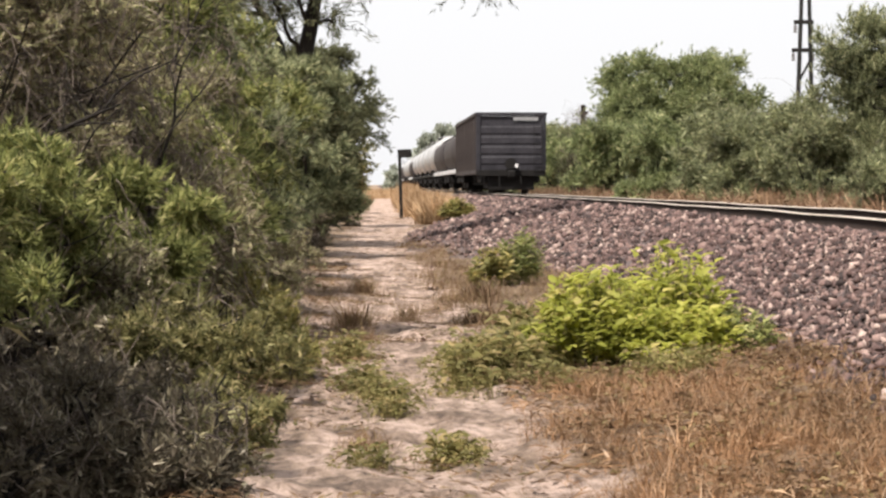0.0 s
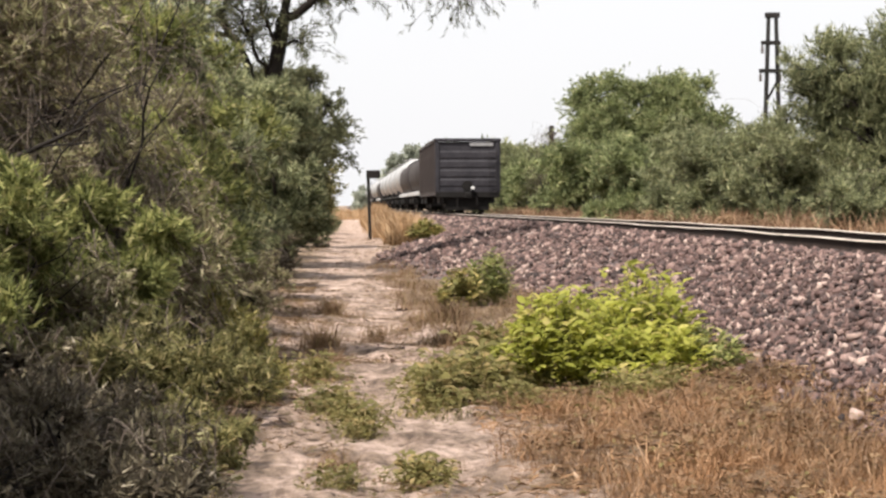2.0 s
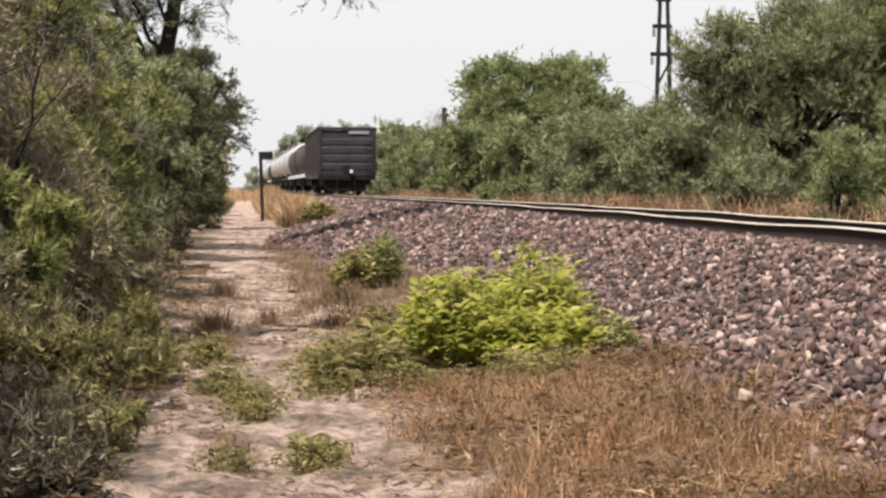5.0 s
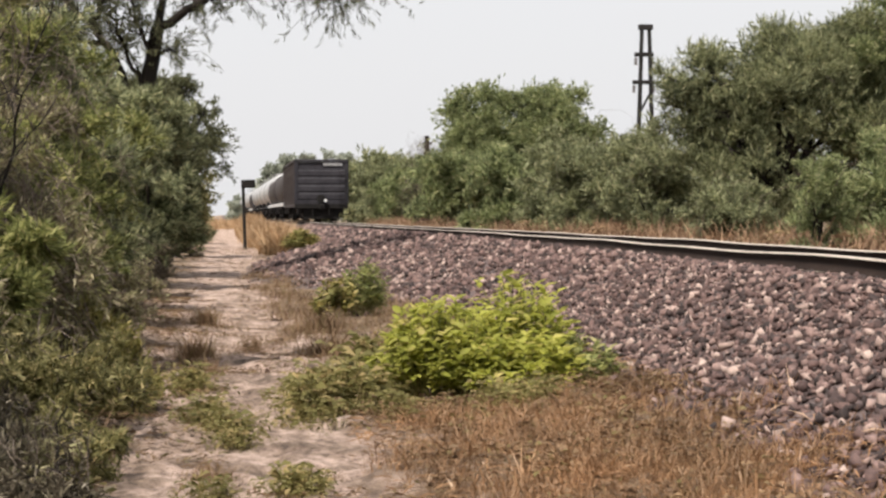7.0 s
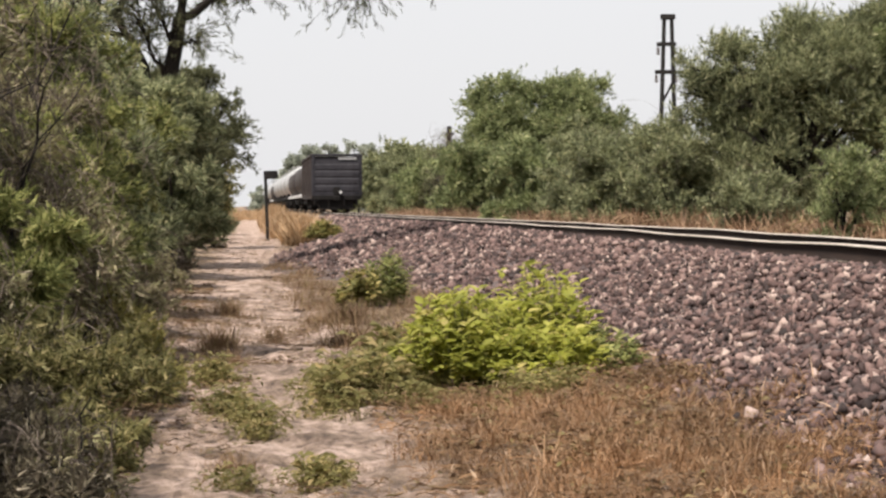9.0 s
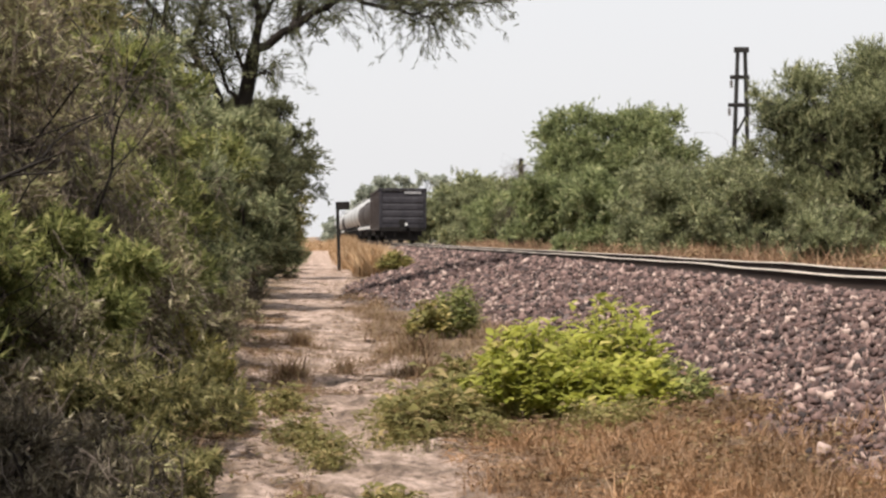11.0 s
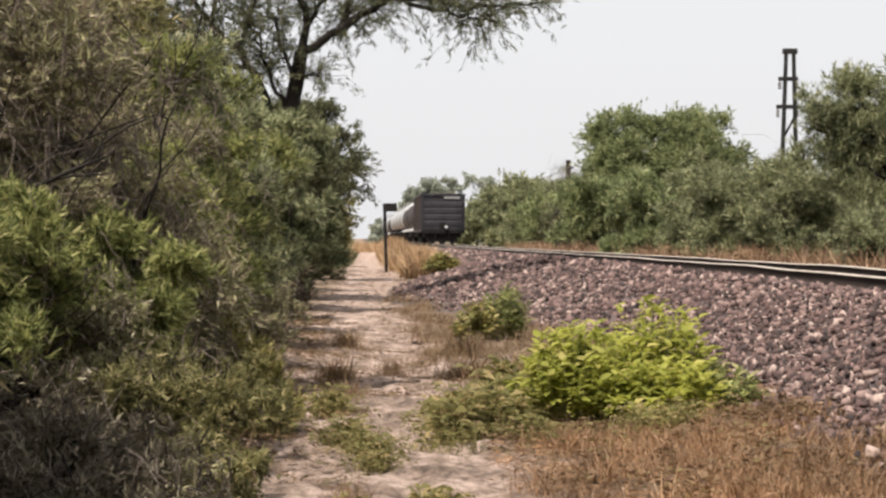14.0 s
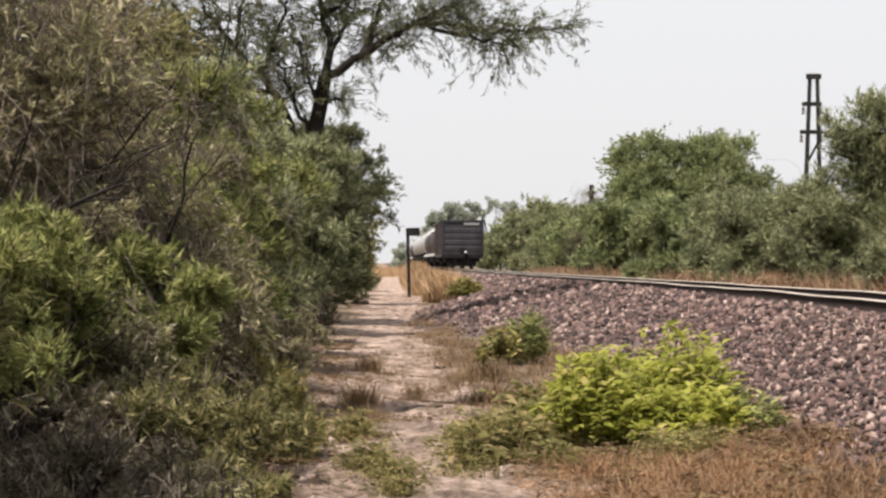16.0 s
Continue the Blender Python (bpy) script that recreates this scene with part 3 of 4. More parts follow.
TRAIN, _at = [], 0.0
first = gondola(label="dark grey open gondola wagon with ribbed end wall")
TRAIN.append((first, _at, 20.0)); _at += 20.0
second = hopper_wagon(20.4, "dark round-sided hopper wagon with a pale side band")
TRAIN.append((second, _at, 20.4)); _at += 20.4
third = tank_wagon(17.0, 1.5, WHITE, "white tank wagon coupled in the train")
TRAIN.append((copy_thing(second, wagon_pose(90 + _at, 20.4)), _at, 20.4)); _at += 20.4
TRAIN.append((third, _at, 17.0)); _at += 17.0
for _i in range(12):
    src = second if _i in (4, 8) else third
    TRAIN.append((copy_thing(src, wagon_pose(90 + _at, 17.0)), _at, 17.0 if src is third else 20.4))
    _at += TRAIN[-1][2]

# ---- post beside the path ----
def sign_post(x, y):
    z = float(floor_z(x, y))
    root = tagged(new("railway_sign_post"), "dark leaning steel post with a small board", "sign post")
    root.matrix_basis = pose(x, y, z - .1, 0, -1.8, 0)
    part("post", box(bmesh.new(), -.075, .075, -.05, .05, 0, 3.28, .012), POST, root)
    part("board", box(bmesh.new(), -.08, .56, -.085, -.054, 2.92, 3.30, .01), POST, root, "small dark rectangular board seen from behind")
    bm = bmesh.new()
    for zz in (3.0, 3.2):
        box(bm, -.10, .50, -.053, -.051 + .03, zz, zz + .04)
    part("bracket", bm, POST, root)


sign_post(0.80, 94.0)


# ---- power line pylon and pole beyond the trees ----
def pylon(x, y, h):
    z = float(floor_z(x, y))
    root = tagged(new("power_line_pylon"), "dark twin-legged power line pylon with short crossarms", "pylon")
    root.location = (x, y, z)
    for s in (-1, 1):
        bm = bmesh.new()
        rod(bm, (s * .62, 0, 0), (s * .24, 0, h), .17, .13, 10)
        part("leg", bm, CONCRETE, root)
    part("cap", box(bmesh.new(), -.46, .46, -.2, .2, h - .12, h + .22, .03), CONCRETE, root)
    for zz, w in ((h - 1.85, .72), (h - 3.65, .84)):
        arm = part("crossarm", box(bmesh.new(), -w, w * .72, -.16, .16, zz, zz + .26, .03), CONCRETE, root)
        for q in (-w + .08, w * .72 - .08):
            bm = bmesh.new()
            for k in range(3):
                rod(bm, (q, 0, zz - .12 - k * .16), (q, 0, zz - .22 - k * .16), .10, .13, 10)
            rod(bm, (q, 0, zz), (q, 0, zz - .55), .03, seg=6)
            part("insulator", bm, CERAMIC, arm)
    for k in range(3):
        zz = h - 5.6 - k * 2.4
        part("brace", rod(bmesh.new(), (-.42 - k * .05, 0, zz), (.42 + k * .04, 0, zz + 1.6), .08, seg=6), CONCRETE, root)


pylon(27.0, 130.0, 12.9)


def telegraph_pole(x, y, h):
    root = tagged(new("telegraph_pole"), "weathered wooden telegraph pole among trees", "pole")
    root.location = (x, y, float(floor_z(x, y)))
    part("pole", rod(bmesh.new(), (0, 0, 0), (0, 0, h), .16, .12, 10), BARK, root)
    part("crossarm", box(bmesh.new(), -.2, .24, -.06, .06, h - .42, h - .32, .01), BARK, root)


telegraph_pole(9.7, 99.0, 4.9)


# ---- plants ----
def on_ground(x, y, lift=-0.02):
    """Places on whichever is higher, the land or the ballast."""
    s = x - track_x(y)
    return np.stack([x, y, np.maximum(land_z(x, y), np.where((s > -6.6) & (s < 3.5), bed_z(s, y), -9)) + lift], 1)


def crown_points(n, lumps, r, shell=0.55):
    """Points in a cloud of overlapping lumps (x, y, z, radius, flatten), more of them near the skins."""
    lumps = np.asarray(lumps, float)
    w = lumps[:, 3] ** 2
    pick = r.choice(len(lumps), size=n, p=w / w.sum())
    d = r.normal(size=(n, 3)); d /= np.linalg.norm(d, axis=1, keepdims=True)
    rad = (shell + (1 - shell) * r.random(n)) * (1 + 0.12 * r.normal(size=n))
    q = lumps[pick]
    return q[:, :3] + d * (q[:, 3] * rad)[:, None] * np.stack([np.ones(n), np.ones(n), q[:, 4]], 1)


def broken(lumps, r, k=6, small=0.46):
    """Each lump of a crown as several smaller, offset ones."""
    out = []
    for x, y, z, rad, flat in lumps:
        for _ in range(k):
            d = r.normal(size=3); d /= np.linalg.norm(d)
            q = rad * r.uniform(.45, .95)
            out.append((x + d[0] * q, y + d[1] * q, z + d[2] * q * flat, rad * small * r.uniform(.6, 1.3), flat * .8))
    return out


def crown_mesh(name, lumps, n, size, template, mat, r, up=0.5, per=9, long=0.85, floor=0.02):
    """Leafy shoots that grow out of the lumps of a crown, with leaf sprays along each."""
    lumps = np.asarray(lumps, float)
    m = max(4, n // per)
    w = lumps[:, 3] ** 2
    q = lumps[r.choice(len(lumps), size=m, p=w / w.sum())]
    d = r.normal(size=(m, 3)); d /= np.linalg.norm(d, axis=1, keepdims=True)
    base = q[:, :3] + d * (q[:, 3] * r.uniform(.05, .75, m))[:, None] * np.stack([np.ones(m), np.ones(m), q[:, 4]], 1)
    d = d + r.normal(size=(m, 3)) * .35 + (0, 0, up)
    d /= np.linalg.norm(d, axis=1, keepdims=True)
    length = q[:, 3] * r.uniform(.3, long, m)
    s = np.linspace(0, 1, per)
    p = base[:, None, :] + d[:, None, :] * (length[:, None] * s)[:, :, None]
    p[:, :, 2] -= (length[:, None] * s * s) * .28
    p = p.reshape(-1, 3) + r.normal(size=(m * per, 3)) * size * .28
    x = np.repeat(d, per, axis=0) + r.normal(size=(m * per, 3)) * .45
    x /= np.linalg.norm(x, axis=1, keepdims=True)
    z = r.normal(size=(m * per, 3)) + (0, 0, .9)
    y = np.cross(z, x); y /= np.linalg.norm(y, axis=1, keepdims=True) + 1e-6
    turns = np.stack([x, y, np.cross(x, y)], axis=2)
    k = p[:, 2] > floor
    v, g = scatter(template[0], template[1], p[k], size * r.uniform(0.6, 1.35, k.sum()), turns[k])
    return mesh_of(name, v, g, mat)


def bush(x, y, radius, height, leaves, leaf, mat, name="bush", label="", template=None, twigs=0, low=0.15, group="bushes along the line", seed=0, lean=(0, 0), stems=6, wide=1.0, upward=0.5, arms=0):
    """A many-stemmed shrub: crooked stems to uneven lumps of leaves, with bare shoots at the skin."""
    r = np.random.default_rng(1000 + seed)
    root = tagged(new(name), label, "bush" if "bush" in name else name.split("_")[-1], group=group)
    root.location = on_ground(np.array([float(x)]), np.array([float(y)]), -0.03)[0].tolist()
    if y > 40:
        leaves, leaf = int(leaves * .7), leaf * 1.15
    k = max(5, int(9 * wide))
    lumps = []
    for i in range(k):
        a, b = r.uniform(0, 2 * math.pi), r.random() ** 0.6
        z = height * (low + (1 - low) * r.random() * (1 - 0.45 * b * b))
        rr = radius * r.uniform(0.34, 0.58)
        rr = min(rr, height * 0.42)
        lumps.append((radius * 0.72 * b * math.cos(a) + lean[0] * z / height, radius * 0.72 * b * math.sin(a) + lean[1] * z / height, min(max(z, rr * 0.7), height - rr * 0.6), rr, 0.8))
    lumps.append((lean[0], lean[1], height - radius * 0.35, radius * 0.40, 0.8))
    tubes = Tubes(5)
    for i in range(stems):
        q = lumps[r.integers(len(lumps))]
        b0 = (r.normal() * radius * 0.12, r.normal() * radius * 0.12, 0)
        p = tubes.limb(b0, q[:3], 0.018 * height ** 0.8 + .004, 0.006, r)
        for m in range(3):
            q2 = np.array(q[:3]) + r.normal(size=3) * q[3] * 0.7
            tubes.limb(p[2 + m % 3], q2, 0.008, 0.003, r, steps=3)
    part("stem", tubes.mesh("stem", BARK), None, root, "forked woody stem")
    for i in range(arms):
        arm = Tubes(6)
        a = r.uniform(-1.2, 1.0)
        tip = np.array([radius * r.uniform(.7, 1.05) * math.cos(a), radius * r.uniform(.7, 1.1) * math.sin(a) - radius * .4, height * r.uniform(.35, .95)])
        q = arm.limb((r.normal() * .15, r.normal() * .15, .1), tip, .018, .006, r, .16, 8)
        for k in range(5):
            arm.limb(q[3 + k], q[3 + k] + np.array([r.normal() * .35, r.normal() * .35, r.uniform(.0, .6)]), .007, .003, r, .1, 4)
        part("bare_limb", arm.mesh("bare_limb", BARK), None, root, "dark bare crooked limb")
    if twigs:
        tw = Tubes(3)
        s = crown_points(twigs, lumps, r, 0.75)
        for p in s:
            d = np.array([r.normal() * .6, r.normal() * .5, r.normal() * .45 + .25]) * min(1.0, radius * .6)
            tw.limb(p - d * 0.45, p + d * r.uniform(.2, .6), 0.0048, 0.002, r, .32, steps=4)
        tagged(part("dry_twig_growth", tw.mesh("dry_twig_growth", TWIG), None, root, "bare grey brown shoots"), kind="stuff")
    part("crown", crown_mesh("crown", broken(lumps, r, 4, .62), leaves, leaf, template or FEATHER, mat, r, upward), None, root)
    return root


def tree(x, y, trunk_top, clumps, leaves, leaf, mat, label, trunk_r=0.22, template=None, seed=0, base=None, flat=0.55, name="tree", up=0.45):
    """A tree: tapered trunk, limbs that fork towards clumps (x, y, z, radius) and thin twigs under the leaves."""
    r = np.random.default_rng(5000 + seed)
    root = tagged(new(name), label, "tree")
    root.location = (x, y, float(floor_z(x, y)) - 0.05)
    trunk = Tubes(10)
    tp = trunk.limb((0, 0, 0), trunk_top, trunk_r * 1.25, trunk_r * 0.75, r, 0.04, 7)
    part("trunk", trunk.mesh("trunk", BARK), None, root, "dark rough trunk")
    twigs = Tubes(4)
    for c in clumps:
        below = [q for q in tp if q[2] < c[2] - .3] or [tp[2]]
        start = below[-1 - int(r.integers(0, min(2, len(below))))]
        limb = Tubes(7)
        p = limb.limb(start, c[:3], trunk_r * 0.36, trunk_r * 0.09, r, 0.14, 8)
        part("limb", limb.mesh("limb", BARK), None, root, "dark crooked limb")
        for k in range(9):
            q = np.array(c[:3]) + r.normal(size=3) * c[3] * (0.45, 0.45, 0.3)
            w = twigs.limb(p[3 + k % 4], q, trunk_r * 0.10, 0.010, r, 0.08, 4)
            for j in range(3):
                twigs.limb(w[2 + j % 3], q + r.normal(size=3) * c[3] * (.2, .2, .15), 0.014, 0.005, r, 0.05, 2)
    tagged(part("twig_growth", twigs.mesh("twig_growth", BARK), None, root), kind="stuff")
    part("crown", crown_mesh("crown", broken([(*c, flat) for c in clumps], r, 8, .6), leaves, leaf, template or FINE, mat, r, up, long=1.1), None, root)
    return root


def tufts(name, label, places, heights, mat, template, r, blades=22, spread=0.10, stuff=True, category="grass", fan=0.55):
    """Tufts of blades standing on the ground."""
    n = len(places) * blades
    c = np.repeat(places, blades, axis=0)
    h = np.repeat(heights, blades) * r.uniform(0.5, 1.1, n)
    a = r.uniform(0, 2 * math.pi, n)
    c = c + np.stack([r.normal(size=n) * spread, r.normal(size=n) * spread, np.zeros(n)], 1)
    tilt = np.abs(r.normal(size=n)) * fan
    ca, sa, ct, st = np.cos(a), np.sin(a), np.cos(tilt), np.sin(tilt)
    zr = np.zeros(n)
    rot_z = np.stack([np.stack([ca, -sa, zr], 1), np.stack([sa, ca, zr], 1), np.stack([zr, zr, zr + 1], 1)], 1)
    rot_x = np.stack([np.stack([zr + 1, zr, zr], 1), np.stack([zr, ct, st], 1), np.stack([zr, -st, ct], 1)], 1)
    v, f = scatter(template[0], template[1], c, h, rot_z @ rot_x)
    return tagged(new(name, mesh_of(name, v, f, mat)), label, category, kind="stuff" if stuff else "")


# thicket beside the path: x, y, radius, height, leaf sprays, leaf size, kind
THORN = "dense olive green thorn bush beside the path"
TWIGGY = "half-bare grey brown thorn bush beside the path"
LEFT = [
    # this row stands out of view, added to shade the near thicket's foot
    (-3.9, 8.2, 1.7, 5.0, 6000, .19, "olive", 0), (-3.2, 6.4, 1.3, 5.0, 7000, .18, "olive", 0), (-2.75, 7.3, 1.0, 4.8, 7000, .17, "olive", 0), (-3.35, 9.1, 1.2, 4.6, 7000, .17, "olive", 0), (-2.9, 8.5, .9, 4.4, 7000, .17, "olive", 0), (-2.68, 9.4, .78, 4.7, 9000, .17, "olive", 0),
    (-2.75, 11.6, .85, 1.85, 9500, .125, "green", 60), (-2.5, 13.6, .75, 1.9, 8000, .125, "green", 60), (-2.0, 14.7, .65, 1.75, 6500, .12, "green", 60), (-1.95, 17.4, .75, 2.3, 8000, .13, "green", 90), (-2.0, 20.6, .8, 2.7, 8000, .14, "green", 90), (-2.45, 15.8, 1.2, 3.4, 13000, .12, "brown", 1500), (-3.6, 15.4, 1.9, 5.2, 14000, .13, "brown", 1800),
    (-2.85, 19.5, 1.35, 4.4, 15000, .135, "brown", 900), (-2.5, 23.5, 1.25, 3.9, 12000, .18, "green", 150), (-2.55, 28.0, 1.35, 4.4, 11000, .20, "sage", 120),
    (-2.5, 33.0, 1.3, 4.5, 9500, .22, "green", 60), (-2.65, 38.5, 1.3, 4.6, 8500, .24, "sage", 40), (-3.9, 24.0, 1.8, 5.2, 7600, .22, "olive", 250),
    (-4.3, 33.0, 2.2, 5.6, 6800, .26, "olive", 60), (-1.85, 44.0, 1.15, 4.5, 8000, .22, "sage", 0), (-1.7, 51.0, 1.2, 4.7, 7000, .25, "dark", 0), (-2.9, 45.0, 1.5, 4.8, 7600, .26, "sage", 0), (-2.9, 52.0, 1.5, 4.6, 6800, .28, "olive", 0),
    (-2.7, 60.0, 1.6, 5.3, 6000, .31, "dark", 0), (-2.6, 68.0, 1.5, 5.2, 5100, .34, "dark", 0), (-2.8, 86.0, 1.7, 5.2, 4250, .37, "dark", 0),
    (-2.9, 98.0, 1.8, 5.2, 4250, .40, "olive", 0), (-3.1, 112.0, 1.9, 5.2, 4250, .44, "olive", 0), (-3.4, 130.0, 2.2, 5.4, 3400, .50, "olive", 0),
    (-4.6, 150.0, 2.8, 5.0, 3400, .58, "olive", 0), (-5.2, 175.0, 3.2, 5.0, 3400, .66, "olive", 0),
]
KINDS = {"green": (LEAF_GREEN, "dense bright green thorn bush beside the path", WISP), "olive": (LEAF_OLIVE, THORN, WISP), "brown": (LEAF_BROWN, TWIGGY, WISP), "sage": (LEAF_SAGE, "dense grey-green thorn bush beside the path", WISP), "dark": (LEAF_DARK, "dark shaded thorn bush beside the path", WISP)}
for i, (x, y, rad, h, n, size, kind, tw) in enumerate(LEFT):
    mat, lab, tem = KINDS[kind]
    thorn = bush(x, y, rad, h, n, size, mat, "thorn_bush", lab, tem, tw, 0.5 if h < 2.3 else 0.12, "thicket beside the path", i, wide=1.6, stems=9, arms=3 if kind == "brown" else 0)
    if (x, y) == (-2.45, 15.8):
        # one long dark limb that leans out in front of the leaves
        arm, r = Tubes(6), np.random.default_rng(31)
        arm.add([(-.35, -.5, .3), (-.25, -1.3, 1.0), (-.08, -2.1, 1.66), (.12, -2.3, 1.83), (.34, -2.35, 1.93), (.55, -2.4, 2.02), (.72, -2.4, 2.09)], (.035, .03, .024, .021, .018, .014, .007))
        arm.limb((.60, -2.4, 2.03), (1.05, -2.3, 2.38), .012, .004, r, .08)
        arm.limb((.34, -2.35, 1.93), (.75, -2.45, 1.98), .010, .004, r, .06)
        for k in range(7):
            b = np.array((.0 + .11 * k, -2.35, 1.75 + .05 * k))
            arm.limb(b, b + (r.uniform(.0, .3), r.normal() * .1, r.uniform(.1, .4)), .006, .002, r, .1, 3)
        part("bare_limb", arm.mesh("bare_limb", BARK), None, thorn, "dark bare crooked limb")

# low weeds at the thicket's foot; the dark kind has shade put into its leaf colour
FOOT = [
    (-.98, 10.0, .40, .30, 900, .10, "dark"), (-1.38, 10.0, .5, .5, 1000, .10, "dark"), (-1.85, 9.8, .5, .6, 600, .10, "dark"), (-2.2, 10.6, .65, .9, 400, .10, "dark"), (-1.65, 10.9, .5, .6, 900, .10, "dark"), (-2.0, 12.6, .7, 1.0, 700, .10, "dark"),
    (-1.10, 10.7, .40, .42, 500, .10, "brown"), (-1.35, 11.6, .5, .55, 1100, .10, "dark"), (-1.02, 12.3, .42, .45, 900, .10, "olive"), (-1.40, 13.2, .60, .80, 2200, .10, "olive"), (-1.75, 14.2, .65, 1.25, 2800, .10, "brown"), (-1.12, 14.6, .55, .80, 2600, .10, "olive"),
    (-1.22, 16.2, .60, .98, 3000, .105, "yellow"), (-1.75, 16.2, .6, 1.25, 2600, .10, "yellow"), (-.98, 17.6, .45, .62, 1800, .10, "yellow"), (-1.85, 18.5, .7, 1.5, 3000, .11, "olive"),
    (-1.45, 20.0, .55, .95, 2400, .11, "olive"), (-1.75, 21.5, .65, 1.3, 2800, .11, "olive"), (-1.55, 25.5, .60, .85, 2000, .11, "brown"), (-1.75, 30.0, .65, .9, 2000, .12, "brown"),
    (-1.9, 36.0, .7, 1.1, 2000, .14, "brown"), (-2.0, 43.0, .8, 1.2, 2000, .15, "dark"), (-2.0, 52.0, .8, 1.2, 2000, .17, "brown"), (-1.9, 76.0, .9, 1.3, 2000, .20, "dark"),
]
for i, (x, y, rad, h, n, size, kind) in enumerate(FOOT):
    mat = {"brown": LEAF_BROWN, "olive": LEAF_OLIVE, "yellow": LEAF_YELLOW, "dark": LEAF_SHADED}[kind]
    lab = {"brown": "low dry brownish weed bush by the path", "olive": "low olive weed bush by the path", "yellow": "low yellowish green weed bush by the path", "dark": "low brown weed bush by the path, shade in its leaf colour"}[kind]
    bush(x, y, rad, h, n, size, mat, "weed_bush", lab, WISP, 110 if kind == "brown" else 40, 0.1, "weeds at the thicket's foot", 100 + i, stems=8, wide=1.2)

# trees of the thicket
def spreading_tree(x, y, label):
    """A mesquite: two trunks, long crooked boughs, fine twigs and thin feathery leaves that let the sky through."""
    r = np.random.default_rng(5001)
    root = tagged(new("tree"), label, "tree")
    root.location = (x, y, float(floor_z(x, y)) - .05)
    for path, radii in (([(0, 0, 0), (.12, 0, 2.4), (.2, .1, 4.0), (.26, 0, 4.8), (.42, 0, 5.6), (.55, 0, 6.4)], (.28, .24, .22, .21, .20, .17)),
                        ([(-.1, .3, 0), (-.1, .3, 2.0), (-.2, .3, 4.0), (-.37, .3, 5.2), (-.7, .2, 5.9)], (.20, .17, .14, .12, .10))):
        t = Tubes(10); t.add(path, radii)
        part("trunk", t.mesh("trunk", BARK), None, root, "dark rough trunk")
    boughs = [
        ([(.55, 0, 6.4), (1.0, -.1, 6.65), (1.5, -.2, 6.92), (2.2, -.3, 7.35), (2.75, -.3, 7.7), (3.6, -.3, 7.72), (4.8, -.2, 7.55), (5.9, 0, 7.6), (6.8, .1, 7.75)], .105),
        ([(1.5, -.2, 6.92), (1.75, 0, 7.5), (1.95, .1, 8.3), (2.4, .2, 9.2)], .085),
        ([(2.75, -.3, 7.7), (3.7, -.1, 8.2), (4.8, .2, 8.7)], .06),
        ([(2.9, -.3, 7.72), (3.9, -.6, 7.4), (4.7, -.7, 7.25), (5.4, -.7, 7.1)], .05),
        ([(.55, 0, 6.4), (.66, .1, 7.2), (.5, .2, 8.0), (.25, .2, 8.8), (.1, .2, 9.6)], .10),
        # three boughs above the view, added to throw shade across path and bank
        ([(.1, .2, 9.4), (.9, 1.2, 9.9), (2.0, 2.6, 10.1), (3.4, 4.6, 10.1), (4.8, 6.4, 10.0)], .06),
        ([(.1, .2, 9.4), (-.6, -.6, 9.9), (-1.4, -1.6, 10.0)], .05),
        ([(.25, .2, 8.8), (1.6, .1, 9.7), (3.2, .8, 10.0), (4.8, 2.2, 10.0)], .05),
        ([(-.7, .2, 5.9), (-1.6, -.5, 6.1), (-2.6, -.6, 6.4), (-3.8, -.5, 6.7)], .05),
        ([(-.37, .3, 5.2), (-.9, .6, 5.6), (-1.7, .7, 5.8), (-2.6, .6, 6.2)], .05),
        ([(.42, 0, 5.6), (.1, -.6, 6.3), (-.1, -.9, 7.2)], .045),
        ([(.6, .1, 6.9), (1.0, .6, 7.8), (1.1, .8, 8.9)], .06),
        ([(-.7, .2, 5.9), (-1.3, .1, 6.6), (-1.75, 0, 7.05), (-2.3, .1, 7.7), (-2.9, 0, 8.5)], .085),
        ([(-1.75, 0, 7.05), (-1.7, .3, 7.9), (-1.5, .3, 8.8)], .05),
        ([(-2.4, -.3, 6.9), (-2.9, -.2, 7.6), (-3.7, -.1, 8.6)], .05),
        ([(.5, .2, 8.0), (1.2, .3, 8.5), (1.6, .4, 9.3)], .05),
        ([(-1.0, .15, 6.25), (-.9, -.3, 6.9), (-.6, -.4, 7.6), (-.35, -.5, 8.5)], .065),
        ([(-1.3, .1, 6.6), (-2.4, -.3, 6.9), (-3.6, -.4, 7.1), (-4.6, -.3, 7.6)], .06),
        ([(.42, 0, 5.6), (.8, -.4, 5.8), (1.05, -.6, 5.7)], .04),
        ([(.26, 0, 4.8), (-.3, -.5, 5.8), (-.6, -.8, 6.7)], .05),
    ]
    twigs, leaf_at, leaf_dir = Tubes(4), [], []
    for path, thick in boughs:
        q = np.array(path)
        s = np.linspace(0, len(q) - 1, 4 * len(q))
        p = np.stack([np.interp(s, np.arange(len(q)), q[:, k]) for k in range(3)], 1)
        p[1:-1] += r.normal(size=(len(p) - 2, 3)) * .035
        b = Tubes(7); b.add(p, np.linspace(thick * 1.25, .022, len(p)))
        part("bough", b.mesh("bough", BARK), None, root, "dark crooked bough")
        # the added boughs out of view get more twigs, for a denser shadow
        n = int((34 if path[-1][2] > 9.7 else 15) * np.linalg.norm(np.diff(q, axis=0), axis=1).sum())
